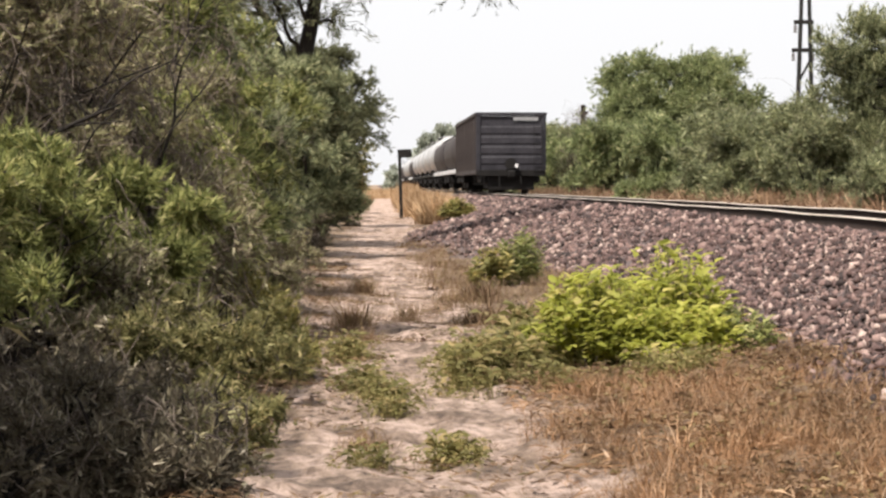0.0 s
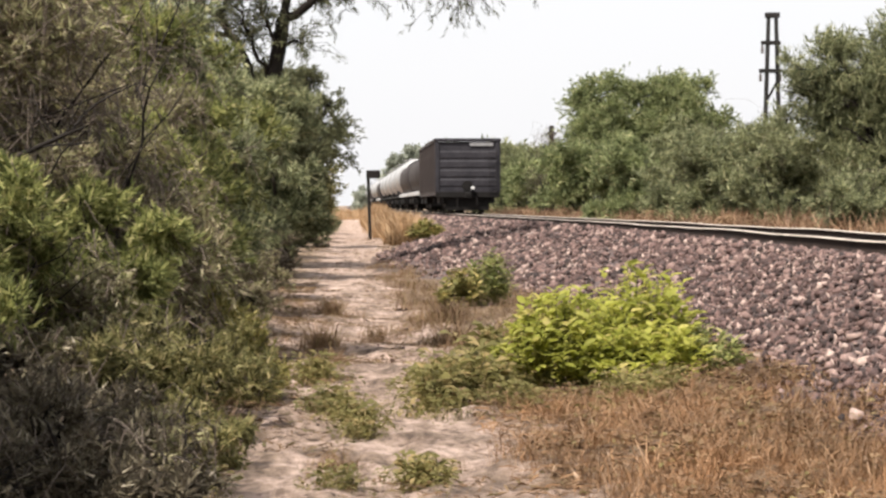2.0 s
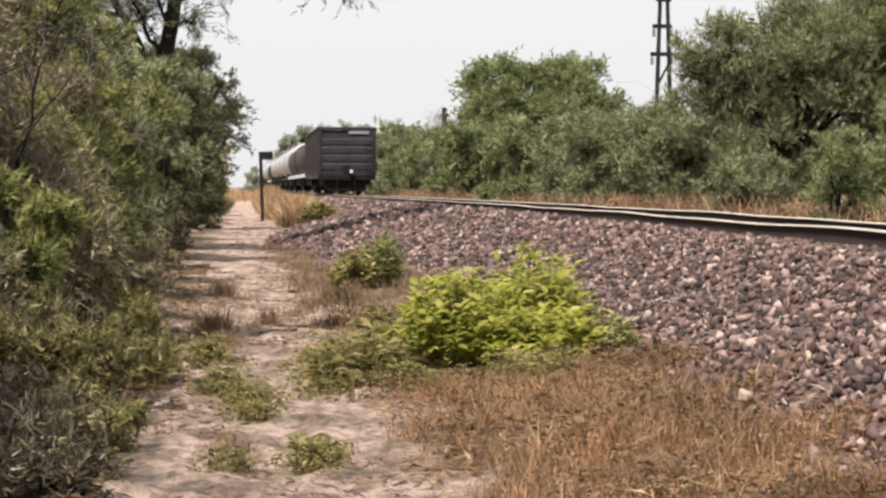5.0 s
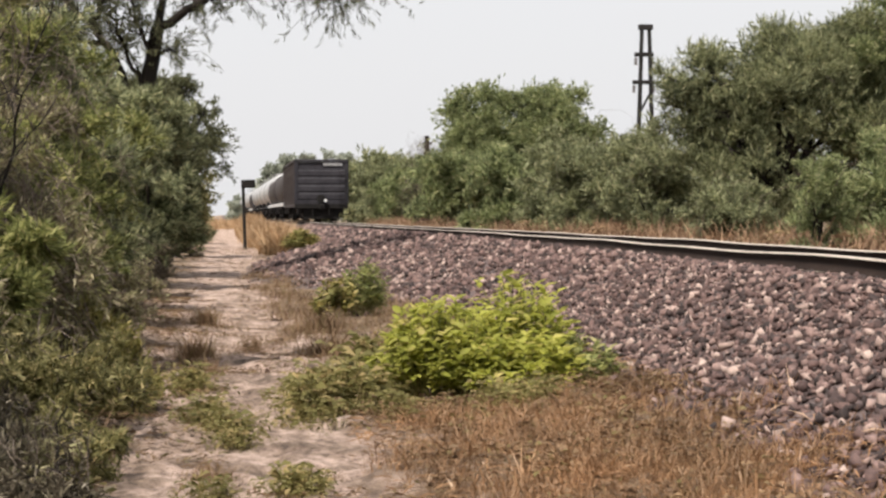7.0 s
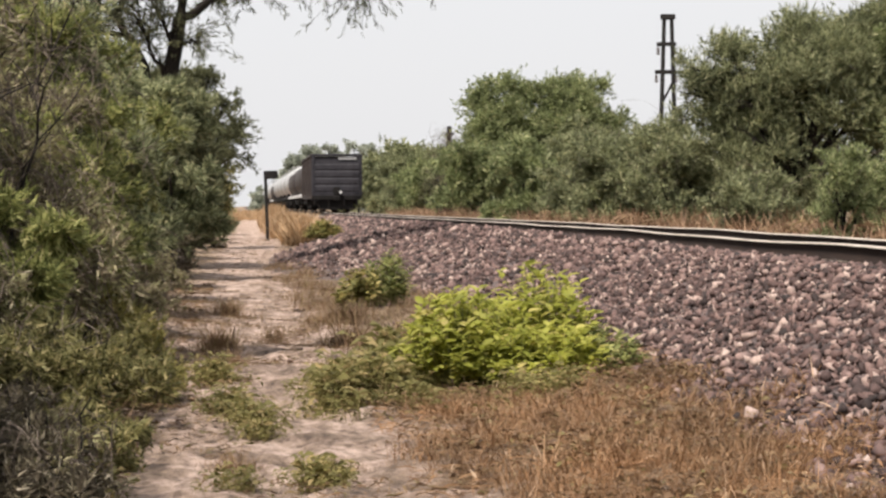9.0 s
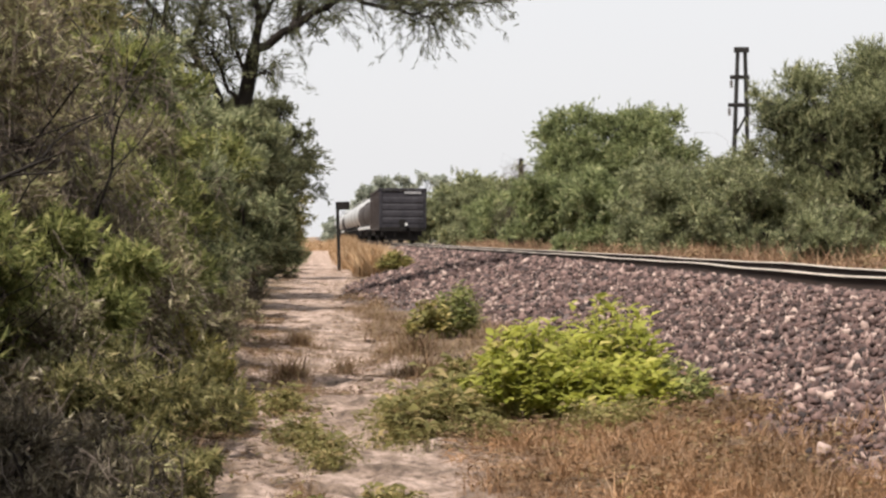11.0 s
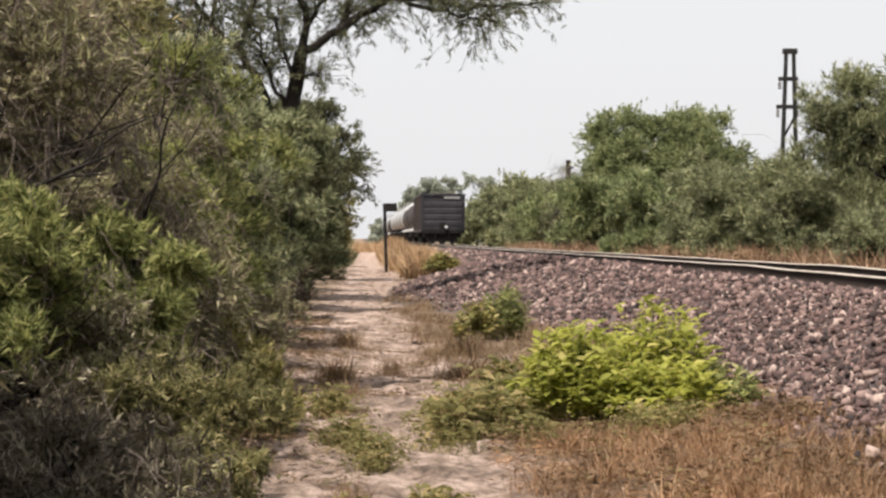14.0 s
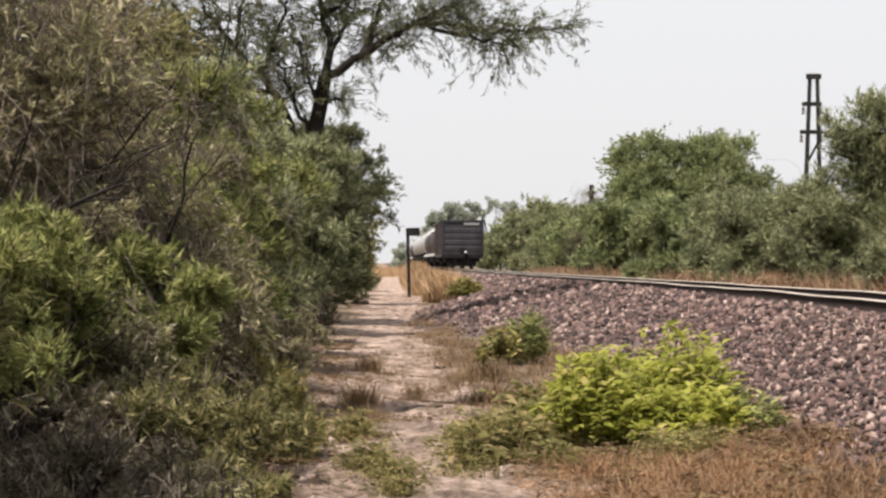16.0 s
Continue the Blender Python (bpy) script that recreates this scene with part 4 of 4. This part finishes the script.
        for k in range(n):
            at = p[int((.22 + .78 * r.random()) * (len(p) - 1))]
            along = p[-1] - p[0]; along /= np.linalg.norm(along)
            d = along * .55 + r.normal(size=3) * (.7, .7, .5) + (0, 0, .12); d /= np.linalg.norm(d)
            end = at + d * r.uniform(.3, 1.0) - (0, 0, r.uniform(0, .12))
            w = twigs.limb(at, end, .014, .005, r, .12, 3)
            for j in range(3):
                e = w[1 + j] + (d + r.normal(size=3) * .7) * r.uniform(.2, .45) - (0, 0, .05)
                twigs.limb(w[1 + j], e, .006, .003, r, .1, 2)
                for m in range(7):
                    leaf_at.append(w[1 + j] + (e - w[1 + j]) * r.uniform(.2, 1.15)); leaf_dir.append(e - w[1 + j])
    tagged(part("twig_growth", twigs.mesh("twig_growth", BARK), None, root), kind="stuff")
    p, x = np.array(leaf_at), np.array(leaf_dir)
    n = len(p)
    x = x / np.linalg.norm(x, axis=1, keepdims=True) + r.normal(size=(n, 3)) * .5 - (0, 0, .25)
    x /= np.linalg.norm(x, axis=1, keepdims=True)
    yy = np.cross(r.normal(size=(n, 3)), x); yy /= np.linalg.norm(yy, axis=1, keepdims=True)
    v, f = scatter(WISP_FINE[0], WISP_FINE[1], p + r.normal(size=(n, 3)) * .05, r.uniform(.12, .26, n), np.stack([x, yy, np.cross(x, yy)], axis=2))
    part("crown", mesh_of("crown", v, f, LEAF_DARK), None, root)
    return root


spreading_tree(-2.3, 52.0, "tall spreading mesquite tree with sparse feathery crown")
# crown stands above the view, added to throw a shadow band over the path
tree(-2.75, 19.2, (.1, 0, 4.6), [(.15, 0, 5.6, .5), (.5, .1, 6.1, .5), (.85, .1, 6.6, .5), (.1, -.2, 6.4, .45), (-.4, 0, 6.0, .5), (1.1, .2, 7.0, .4)],
     5000, .15, LEAF_OLIVE, "slender olive green tree, crown above view, added for its shadow", .07, WISP, 11, flat=.7)
tree(-2.3, 75.0, (0.3, 0, 2.8), [(0.2, 0, 5.2, 1.4), (1.0, -.4, 4.3, 1.2), (1.1, .3, 3.2, 1.1), (-.8, 0, 5.8, 1.3), (-1.4, .4, 4.2, 1.5), (.7, 0, 2.2, 1.0), (.4, .2, 6.1, .7), (1.5, .1, 5.4, .5)],
     13000, .22, LEAF_DARK, "dark dense tree leaning over the path", .18, WISP, 2, flat=0.85)

# trees and bushes beyond the railway
tree(13.7, 95.0, (0, 0, 2.6), [(0.2, 0, 6.0, 1.7), (-1.8, 0, 5.5, 1.6), (2.2, .3, 5.6, 1.6), (3.5, 0, 4.4, 1.3), (-2.7, .2, 4.1, 1.1), (1.2, -.8, 4.3, 2.0), (-1.4, -.8, 3.9, 1.9), (3.2, -.6, 3.2, 1.5), (-2.6, -.6, 2.4, 1.2)],
     30000, .30, LEAF_FRESH, "broad rounded olive green tree beyond the railway", .25, WISP, 3, flat=0.8)
tree(13.6, 50.0, (0, 0, 1.6), [(-2.4, 0, 4.1, .7), (-1.6, .2, 4.4, .8), (-.7, 0, 4.5, .9), (.3, 0, 4.8, .9), (2.2, 0, 5.3, 1.0), (.9, 0, 4.9, 1.1), (-1.6, 0, 3.9, 1.0), (2.2, .3, 5.0, 1.1), (3.4, 0, 4.9, 1.2), (-2.2, .2, 2.9, 1.0), (.6, -.8, 3.5, 1.5), (-1.0, -.8, 2.7, 1.2), (2.6, -.6, 3.2, 1.4), (-.4, 0, 1.8, 1.3), (2.2, 0, 1.7, 1.3), (1.6, .4, 4.2, 1.5), (0, .4, 4.0, 1.3), (3.6, .3, 3.9, 1.5), (-1.3, .2, 3.4, 1.1)],
     36000, .25, LEAF_SAGE, "many-limbed olive green tree with upright shoots beyond the railway", .2, WISP_FINE, 4, flat=0.85, up=1.3)
tree(18.3, 49.0, (0, 0, 1.6), [(0, 0, 6.0, 1.6), (-1.6, 0, 5.4, 1.4), (1.8, .3, 5.3, 1.5), (-2.0, .2, 3.4, 1.4), (.6, -.8, 3.8, 1.6), (-.8, -.8, 2.0, 1.4)],
     18000, .22, LEAF_FRESH, "tall green tree beyond the railway", .2, WISP, 5, flat=0.85, up=1.0)
RIGHT = [
    (10.6, 62, 1.7, 3.3, 7000, 0.240, "olive"), (12.6, 60, 1.8, 3.6, 7000, 0.240, "olive"), (9.9, 73, 1.7, 3.5, 6000, 0.276, "green"), (11.5, 68, 2.0, 4.0, 6000, 0.264, "olive"),
    (11.2, 52, 1.3, 2.6, 6000, 0.204, "olive"), (10.2, 34, .95, 2.0, 5000, 0.144, "green"), (10.9, 43, 1.0, 1.9, 5000, 0.168, "olive"), (12.3, 37, 1.3, 2.7, 5500, 0.168, "green"),
    (10.0, 88, 1.9, 3.6, 5500, 0.324, "green"), (11.0, 104, 2.2, 3.8, 5500, 0.360, "green"), (10.6, 120, 2.3, 4.0, 5000, 0.408, "green"), (11.4, 140, 2.6, 5.4, 5000, 0.456, "olive"),
    (12.7, 82, 2.2, 4.0, 6000, .30, "olive"), (14.2, 72, 2.0, 3.8, 6000, .28, "olive"), (14.6, 42, 1.4, 3.1, 5500, 0.192, "olive"), (16.4, 64, 2.2, 5.2, 6000, 0.288, "olive"), (19.5, 72, 2.6, 4.6, 6000, 0.324, "olive"), (16.6, 39, 1.5, 3.2, 5000, 0.192, "green"),
    (11.6, 165, 3.2, 6.0, 4500, 0.540, "olive"), (12.4, 195, 3.6, 6.0, 4500, 0.624, "olive"), (9.9, 190, 2.2, 4.4, 3000, .55, "olive"), (11.2, 232, 3.0, 5.4, 3000, .65, "olive"), (14, 112, 2.6, 5.2, 5000, 0.408, "olive"), (21, 104, 3, 4.6, 6000, 0.480, "olive"), (23, 62, 3.0, 5.6, 6000, 0.360, "olive"),
]
for i, (x, y, rad, h, n, size, kind) in enumerate(RIGHT):
    mat, lab, tem = KINDS[kind]
    mat = LEAF_FRESH if kind == "green" else LEAF_SAGE
    bush(x, y, rad, h, n, size, mat, "thorn_bush", lab.replace("beside the path", "beyond the railway"), WISP, 90 if y < 70 else 0, 0.1, "bushes beyond the railway", 200 + i, wide=1.5, stems=8)

bush(9.3, 97.5, 1.3, 4.7, 500, .24, LEAF_SAGE, "thorn_bush", "sparse half-bare thorn bush beyond the railway", WISP_FINE, 420, .3, "bushes beyond the railway", 251, wide=1.3)

# far trees, haze put into their leaf colour: a thin-crowned one over the train, and woods to the horizon
tree(12.6, 262.0, (0, 0, 4.0), [(-2.6, 0, 8.2, .9), (-1.2, 0, 7.4, .7), (.8, 0, 8.4, .9), (2.6, 0, 8.0, 1.0), (3.6, 0, 6.8, .9)], 420, .6, HAZE_TINTED, "thin-crowned tree far down the line", .2, CLUMP, 8, flat=.6)


tree(9.7, 335.0, (0, 0, 4.0), [(0, 0, 8.2, 2.0), (-2.2, 0, 7.6, 1.6), (2.2, 0, 7.7, 1.8), (-.8, 0, 5.6, 2.2), (2.2, 0, 5.2, 2.0), (-3.2, 0, 5.0, 1.6)], 4200, .9, HAZE_TINTED, "broad hazy tree far down the line", .3, CLUMP, 9, flat=.85)


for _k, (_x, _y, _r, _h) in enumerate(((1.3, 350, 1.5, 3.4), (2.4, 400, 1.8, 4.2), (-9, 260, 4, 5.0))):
    bush(_x, _y, _r, _h, 900, .75, HAZE_TINTED, "thorn_bush", "hazy thorn bush far along the path", CLUMP, 0, .1, "thicket beside the path", 600 + _k)


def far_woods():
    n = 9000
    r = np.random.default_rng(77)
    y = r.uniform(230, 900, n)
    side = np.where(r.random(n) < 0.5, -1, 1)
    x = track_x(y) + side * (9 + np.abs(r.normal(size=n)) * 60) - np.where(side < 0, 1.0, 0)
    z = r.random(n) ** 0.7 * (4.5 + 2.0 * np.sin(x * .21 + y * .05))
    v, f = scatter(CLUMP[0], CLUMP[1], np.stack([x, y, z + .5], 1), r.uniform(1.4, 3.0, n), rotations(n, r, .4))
    return tagged(new("far_woods", mesh_of("far_woods", v, f, HAZE_TINTED)), "hazy woods far along the railway", "woods", kind="stuff")


far_woods()

# bright weeds by the ballast
LEAFLET = (np.array([(0, 0, 0), (.30, .24, .10), (.36, 0, .04), (.30, -.24, .10), (.72, .19, -.04), (1.0, 0, -.22), (.72, -.19, -.04), (.70, 0, -.10)]),
           np.array([(0, 2, 1), (0, 3, 2), (1, 2, 7), (1, 7, 4), (3, 6, 7), (3, 7, 2), (4, 7, 5), (7, 6, 5)]))


def leafy_mound(x, y, rx, ry, h, stems, leaf, label, seed, mat):
    """A spreading weed: many thin upright stems, each with broad drooping leaves up its length, together a low mound."""
    r = np.random.default_rng(seed)
    root = tagged(new("leafy_weed_bush"), label, "bush")
    root.location = on_ground(np.array([float(x)]), np.array([float(y)]), -.03)[0].tolist()
    tubes, at, out = Tubes(4), [], []
    for i in range(stems):
        a, b = r.uniform(0, 2 * math.pi), math.sqrt(r.random())
        px, py = rx * b * math.cos(a), ry * b * math.sin(a)
        top = h * (1 - .62 * b ** 3.4) * r.uniform(.72, 1.08)
        foot = np.array([px * .8, py * .8, .02]); tip = np.array([px * 1.1 + r.normal() * .03, py * 1.1 + r.normal() * .03, max(top, .14)])
        w = tubes.limb(foot, tip, .006, .003, r, .06, 4)
        for k in range(13):
            s = 1 - .62 * (k / 12) ** 1.2
            q = foot + (tip - foot) * s
            c = k * 2.4 + r.uniform(-.4, .4)
            at.append(q); out.append((math.cos(c), math.sin(c), r.uniform(-.15, .65) if k > 3 else r.uniform(.3, 1.1)))
    part("stem", tubes.mesh("stem", LEAF_GREEN), None, root, "thin green stems")
    p, d = np.array(at), np.array(out)
    n = len(p)
    d /= np.linalg.norm(d, axis=1, keepdims=True)
    yy = np.cross((0, 0, 1.0), d) + r.normal(size=(n, 3)) * .3; yy -= d * (yy * d).sum(1, keepdims=True); yy /= np.linalg.norm(yy, axis=1, keepdims=True)
    turns = np.stack([d, yy, np.cross(d, yy)], axis=2)
    v, f = scatter(LEAFLET[0], LEAFLET[1], p, leaf * r.uniform(.6, 1.3, n), turns)
    part("leaves", mesh_of("leaves", v, f, mat), None, root)
    return root


BRIGHT = "bright yellow-green leafy weed bush at the ballast foot"
leafy_mound(2.50, 17.5, .46, .55, .96, 120, .105, BRIGHT, 301, LEAF_WEED)
leafy_mound(1.84, 17.1, .64, .60, .80, 170, .105, BRIGHT, 302, LEAF_WEED)
leafy_mound(2.35, 16.7, .58, .40, .48, 110, .095, BRIGHT, 303, LEAF_WEED)
leafy_mound(2.95, 17.3, .38, .45, .45, 70, .085, "low dull green weed trailing over the ballast foot", 312, LEAF_GREEN)
leafy_mound(1.62, 30.5, .30, .40, .62, 55, .11, "small yellow-green weed bush by the path", 304, LEAF_YELLOW)
leafy_mound(2.10, 31.0, .32, .40, .80, 60, .11, "small olive weed bush by the path", 305, LEAF_GREEN)
leafy_mound(2.65, 73.0, .62, .70, .70, 70, .20, "dull yellow-green weed bush at the ballast foot", 306, LEAF_YELLOW)


def herbs(x, y, rad, h, n, seed, mat, label):
    """A loose mat of low herbs."""
    r = np.random.default_rng(seed)
    a, b = r.uniform(0, 2 * math.pi, n), np.abs(r.normal(size=n)) * .72
    px, py = x + rad * b * np.cos(a), y + rad * 2.4 * b * np.sin(a)
    return tufts("herb_patch", label, on_ground(px, py), 1.15 * h * np.clip(1.1 - .5 * b, .3, 1) * r.uniform(.35, 1.25, n), mat, THIN if mat is STRAW_DULL else HERB, r, 20 if mat is STRAW_DULL else 8, .06, True, "herb", .7)


HERBS = "low green herb patch beside the sandy path"
for k, (x, y, rad, h, n, mat) in enumerate(((.72, 15.9, .34, .30, 90, GRASS), (1.0, 16.6, .40, .36, 90, GRASS), (1.25, 18.2, .45, .42, 90, GRASS), (.75, 17.3, .3, .3, 60, GRASS), (1.5, 20.5, .45, .42, 70, STRAW_DULL), (1.05, 22.5, .4, .35, 60, STRAW_DULL), (-.36, 22.4, .22, .32, 70, STRAW_DULL), (-.3, 18.0, .20, .24, 45, GRASS), (-.2, 21.0, .2, .2, 30, STRAW_DULL), (-.3, 29.5, .4, .3, 50, STRAW_DULL), (.25, 24.5, .3, .2, 40, STRAW_DULL),
        (-.16, 15.4, .20, .24, 55, GRASS), (.0, 14.6, .17, .22, 50, GRASS), (.04, 13.8, .12, .18, 34, GRASS), (-.10, 12.3, .12, .16, 30, STRAW_DULL), (-.10, 11.4, .13, .15, 30, GRASS), (.42, 11.6, .20, .17, 44, GRASS), (.62, 12.4, .12, .10, 24, STRAW_DULL), (1.2, 27, .5, .4, 60, STRAW_DULL), (-1.0, 13.6, .3, .3, 50, STRAW_DULL), (-.95, 16.6, .3, .35, 50, GRASS), (-.9, 10.9, .2, .22, 40, GRASS), (1.3, 15.7, .25, .2, 40, GRASS), (2.2, 16.0, .5, .25, 70, GRASS))):
    herbs(x, y, rad, h, n, 400 + k, mat, HERBS if mat is GRASS else "low dry brown herb patch beside the path")


# grass
def field(name, label, n, xr, yr, hr, mat, template, seed, blades=14, spread=.09, keep=None, fan=.5):
    r = np.random.default_rng(seed)
    y = r.uniform(*yr, n); x = r.uniform(*xr, n)
    if keep is not None:
        k = keep(x, y, r); x, y = x[k], y[k]
    return tufts(name, label, on_ground(x, y), r.uniform(*hr, len(x)), mat, template, r, blades, spread, fan=fan)


def lumpy(x, y, a=1.3, cut=0.0):
    return np.array([noise.noise(Vector((p * a, q * a * .7, 5.0))) for p, q in zip(x, y)]) > cut


def bank(x, y, r):
    return (x > 1.25 + .3 * np.sin(y * 1.9) + (y - 13) * .05) & (x < track_x(y) - 3.05 - .35 * np.sin(y * 2.7) - .3 * r.random(len(x)))


field("dry_grass", "dry orange-brown grass beside the path", 2600, (1.0, 4.2), (9.0, 15.6), (.08, .24), STRAW, THIN, 11, 30, .09, lambda x, y, r: bank(x, y, r) & lumpy(x, y, 1.6, -.18), .85)
field("grass_clumps", "taller straw-coloured grass clumps beside the path", 170, (1.2, 4.0), (9.2, 15.4), (.16, .30), STRAW, THIN, 27, 26, .06, lambda x, y, r: bank(x, y, r) & lumpy(x, y, 2.2, .05), .45)
field("matted_grass", "flattened matted straw beside the path", 1300, (1.0, 4.2), (9.0, 16.2), (.06, .18), STRAW, THIN, 25, 22, .10, bank, 1.25)
field("dry_weeds", "dull brown dry weeds among the grass", 1200, (1.1, 4.3), (9.0, 17.5), (.07, .22), STRAW_DULL, HERB, 12, 9, .11, lambda x, y, r: bank(x, y, r) & lumpy(x, y, 2.0, -.05), .8)
field("brown_weeds", "brown dry weeds between path and ballast", 4200, (.5, 3.6), (18, 58), (.10, .32), STRAW_DULL, THIN, 13, 22, .15, lambda x, y, r: (x > .75 + .25 * np.sin(y * .7)) & (x < track_x(y) - 1.6 - 1.85 * bank_spread(y)) & lumpy(x, y, .9, -.1), .8)
field("litter_weeds", "brown dead weeds on the path", 70, (-.9, -.05), (19, 23.5), (.05, .16), STRAW_DULL, THIN, 17, 20, .10)
field("litter_weeds", "brown dead weeds on the path", 70, (-1.0, .1), (27, 33), (.05, .16), STRAW_DULL, THIN, 18, 20, .12)
field("tall_dry_grass", "tall straw-coloured grass by the sign post", 1300, (.95, 2.75), (77, 107), (.55, 1.2), STRAW_ORANGE, BLADE, 19, 16, .20, lambda x, y, r: (x < track_x(y) - 1.2 - 1.8 * bank_spread(y)) & (((y > 94.5) & (x > 1.25)) | (x > 1.65)), fan=.32)
field("verge_grass", "tall straw-coloured grass along the path", 500, (1.0, 2.8), (106, 190), (.4, .95), STRAW_ORANGE, BLADE, 20, 14, .2, fan=.25)
field("verge_grass", "dry grass at the thicket's foot", 260, (-2.4, -1.4), (115, 190), (.4, 1.1), STRAW_ORANGE, BLADE, 21, 12, .2, fan=.25)
field("path_end_grass", "tall straw-coloured grass where the path ends", 500, (-4, 4), (215, 290), (.6, 1.3), STRAW_ORANGE, BLADE, 26, 12, .3, fan=.3)
field("far_side_grass", "orange dry grass beyond the railway", 4500, (8.2, 12.2), (24, 120), (.65, 1.15), STRAW_RED, THIN, 22, 16, .26, lambda x, y, r: (x > track_x(y) + 2.7) & (x < track_x(y) + 4.6 + r.random(len(x))), fan=.5)
field("far_side_weeds", "dry brown weeds beyond the railway", 900, (9.4, 14), (24, 110), (.4, .9), STRAW_DULL, HERB, 23, 10, .25, lambda x, y, r: x > track_x(y) + 3)


def litter(name, label, n, xr, yr, size, mat, seed, cut, wide=0.10):
    """Fallen leaves and bits of stalk lying on the sand."""
    r = np.random.default_rng(seed)
    x, y = r.uniform(*xr, n), r.uniform(*yr, n)
    k = lumpy(x, y, 1.1, cut)
    x, y = x[k], y[k]
    p = on_ground(x, y, .045)
    t = np.array([(-.5, 0, 0), (0, wide, .08), (.5, 0, .02), (0, -wide, .1)])
    v, f = scatter(t, np.array([(0, 1, 2, 3)]), p, r.uniform(*size, len(p)), rotations(len(p), r, 2.5))
    return tagged(new(name, mesh_of(name, v, f, mat)), label, "litter", kind="stuff")


litter("leaf_litter", "brown dead leaves and stalks on the path", 9000, (-1.4, 1.4), (9.5, 30), (.03, .11), STRAW_DULL, 51, .05)
litter("leaf_litter", "brown dead leaves under the thicket", 9000, (-2.2, -.7), (9.0, 40), (.04, .13), STRAW_DULL, 52, -.3)
litter("leaf_litter", "brown dead leaves and stalks on the path", 5000, (-1.6, 1.4), (30, 95), (.06, .15), STRAW_DULL, 53, .05)
litter("straw_litter", "pale straw lying beside the path", 5000, (.9, 3.6), (9.5, 20), (.08, .22), STRAW, 54, -.2, .035)


# ballast rock by rock
def rock(seed):
    """A broken, sharp-edged stone."""
    r = np.random.default_rng(seed)
    bm = bmesh.new()
    sc = r.uniform(.5, 1.3, 3)
    for _ in range(7):
        d = r.normal(size=3); d /= np.linalg.norm(d)
        bm.verts.new(d * sc)
    bmesh.ops.convex_hull(bm, input=bm.verts)
    bmesh.ops.triangulate(bm, faces=bm.faces)
    bm.verts.ensure_lookup_table(); bm.verts.index_update()
    v = np.array([tuple(p.co) for p in bm.verts])
    f = np.array([[w.index for w in q.verts] for q in bm.faces])
    bm.free()
    return v, f


ROCKS = [rock(i) for i in range(7)]


def rocks():
    r = np.random.default_rng(21)
    rows = []
    for y0, y1, per, size in ((9, 26, 350, .045), (26, 48, 140, .061), (48, 110, 66, .09)):
        n = int((y1 - y0) * 2.6 * per)
        y = r.uniform(y0, y1, n)
        w = bank_spread(y)
        s = r.uniform(-3.5, -.95, n)
        keep = r.random(n) < np.clip((s + 3.55) / .5, .12, 1)
        s = np.where(s < -1.5, -1.5 + (s + 1.5) * w, s)
        rows.append(np.stack([y[keep], s[keep], np.full(keep.sum(), size)], 1))
    n = 500   # strays on the path side
    y = r.uniform(18, 40, n)
    rows.append(np.stack([y, -3.3 - np.abs(r.normal(size=n)) * 1.5, np.full(n, .035)], 1))
    a = np.concatenate(rows)
    p = on_ground(track_x(a[:, 0]) + a[:, 1], a[:, 0], .0)
    p[:, 2] += r.uniform(-.03, .04, len(p))
    size = a[:, 2] * r.uniform(.45, 1.5, len(p))
    near = (a[:, 0] > 16.0) & (a[:, 0] < 17.6) & (a[:, 1] > -3.0) & (a[:, 1] < -1.6)
    chosen = np.where(near)[0][:300]
    rest = np.ones(len(p), bool); rest[chosen] = False
    kind = r.integers(0, len(ROCKS), len(p))
    turns = rotations(len(p), r)
    V, F, base = [], [], 0
    for k, (t, f) in enumerate(ROCKS):
        q = rest & (kind == k)
        v, g = scatter(t, f, p[q], size[q], turns[q])
        V.append(v); F.append(g + base); base += len(v)
    ob = tagged(new("ballast_rocks", mesh_of("ballast_rocks", np.concatenate(V), np.concatenate(F), ROCK)), "pinkish grey crushed rock", kind="stuff")
    ob.parent = bed
    data = [mesh_of("ballast_stone", t, f, ROCK) for t, f in ROCKS]
    for i in chosen:
        o = part("ballast_stone", data[kind[i]], None, bed)
        o.matrix_basis = Matrix.LocRotScale(p[i], Matrix(turns[i].tolist()).to_quaternion(), (size[i],) * 3)


rocks()


# ---- what moves: the train draws away ----
def motions():
    for ob, ahead, length in TRAIN:
        walk(ob, [(t, wagon_pose(tail_at(t) + ahead, length)) for t in np.linspace(0, 16, 33)])
    for ob, ahead, length in TRAIN[:3]:
        for b in ob.children:
            for w in b.children:
                if w.name.startswith("wheelset"):
                    at = w.location.copy()
                    walk(w, [(t, pose(*at, -math.degrees((tail_at(t) - tail_at(0)) / 0.43))) for t in np.linspace(0, 16, 161)])


motions()
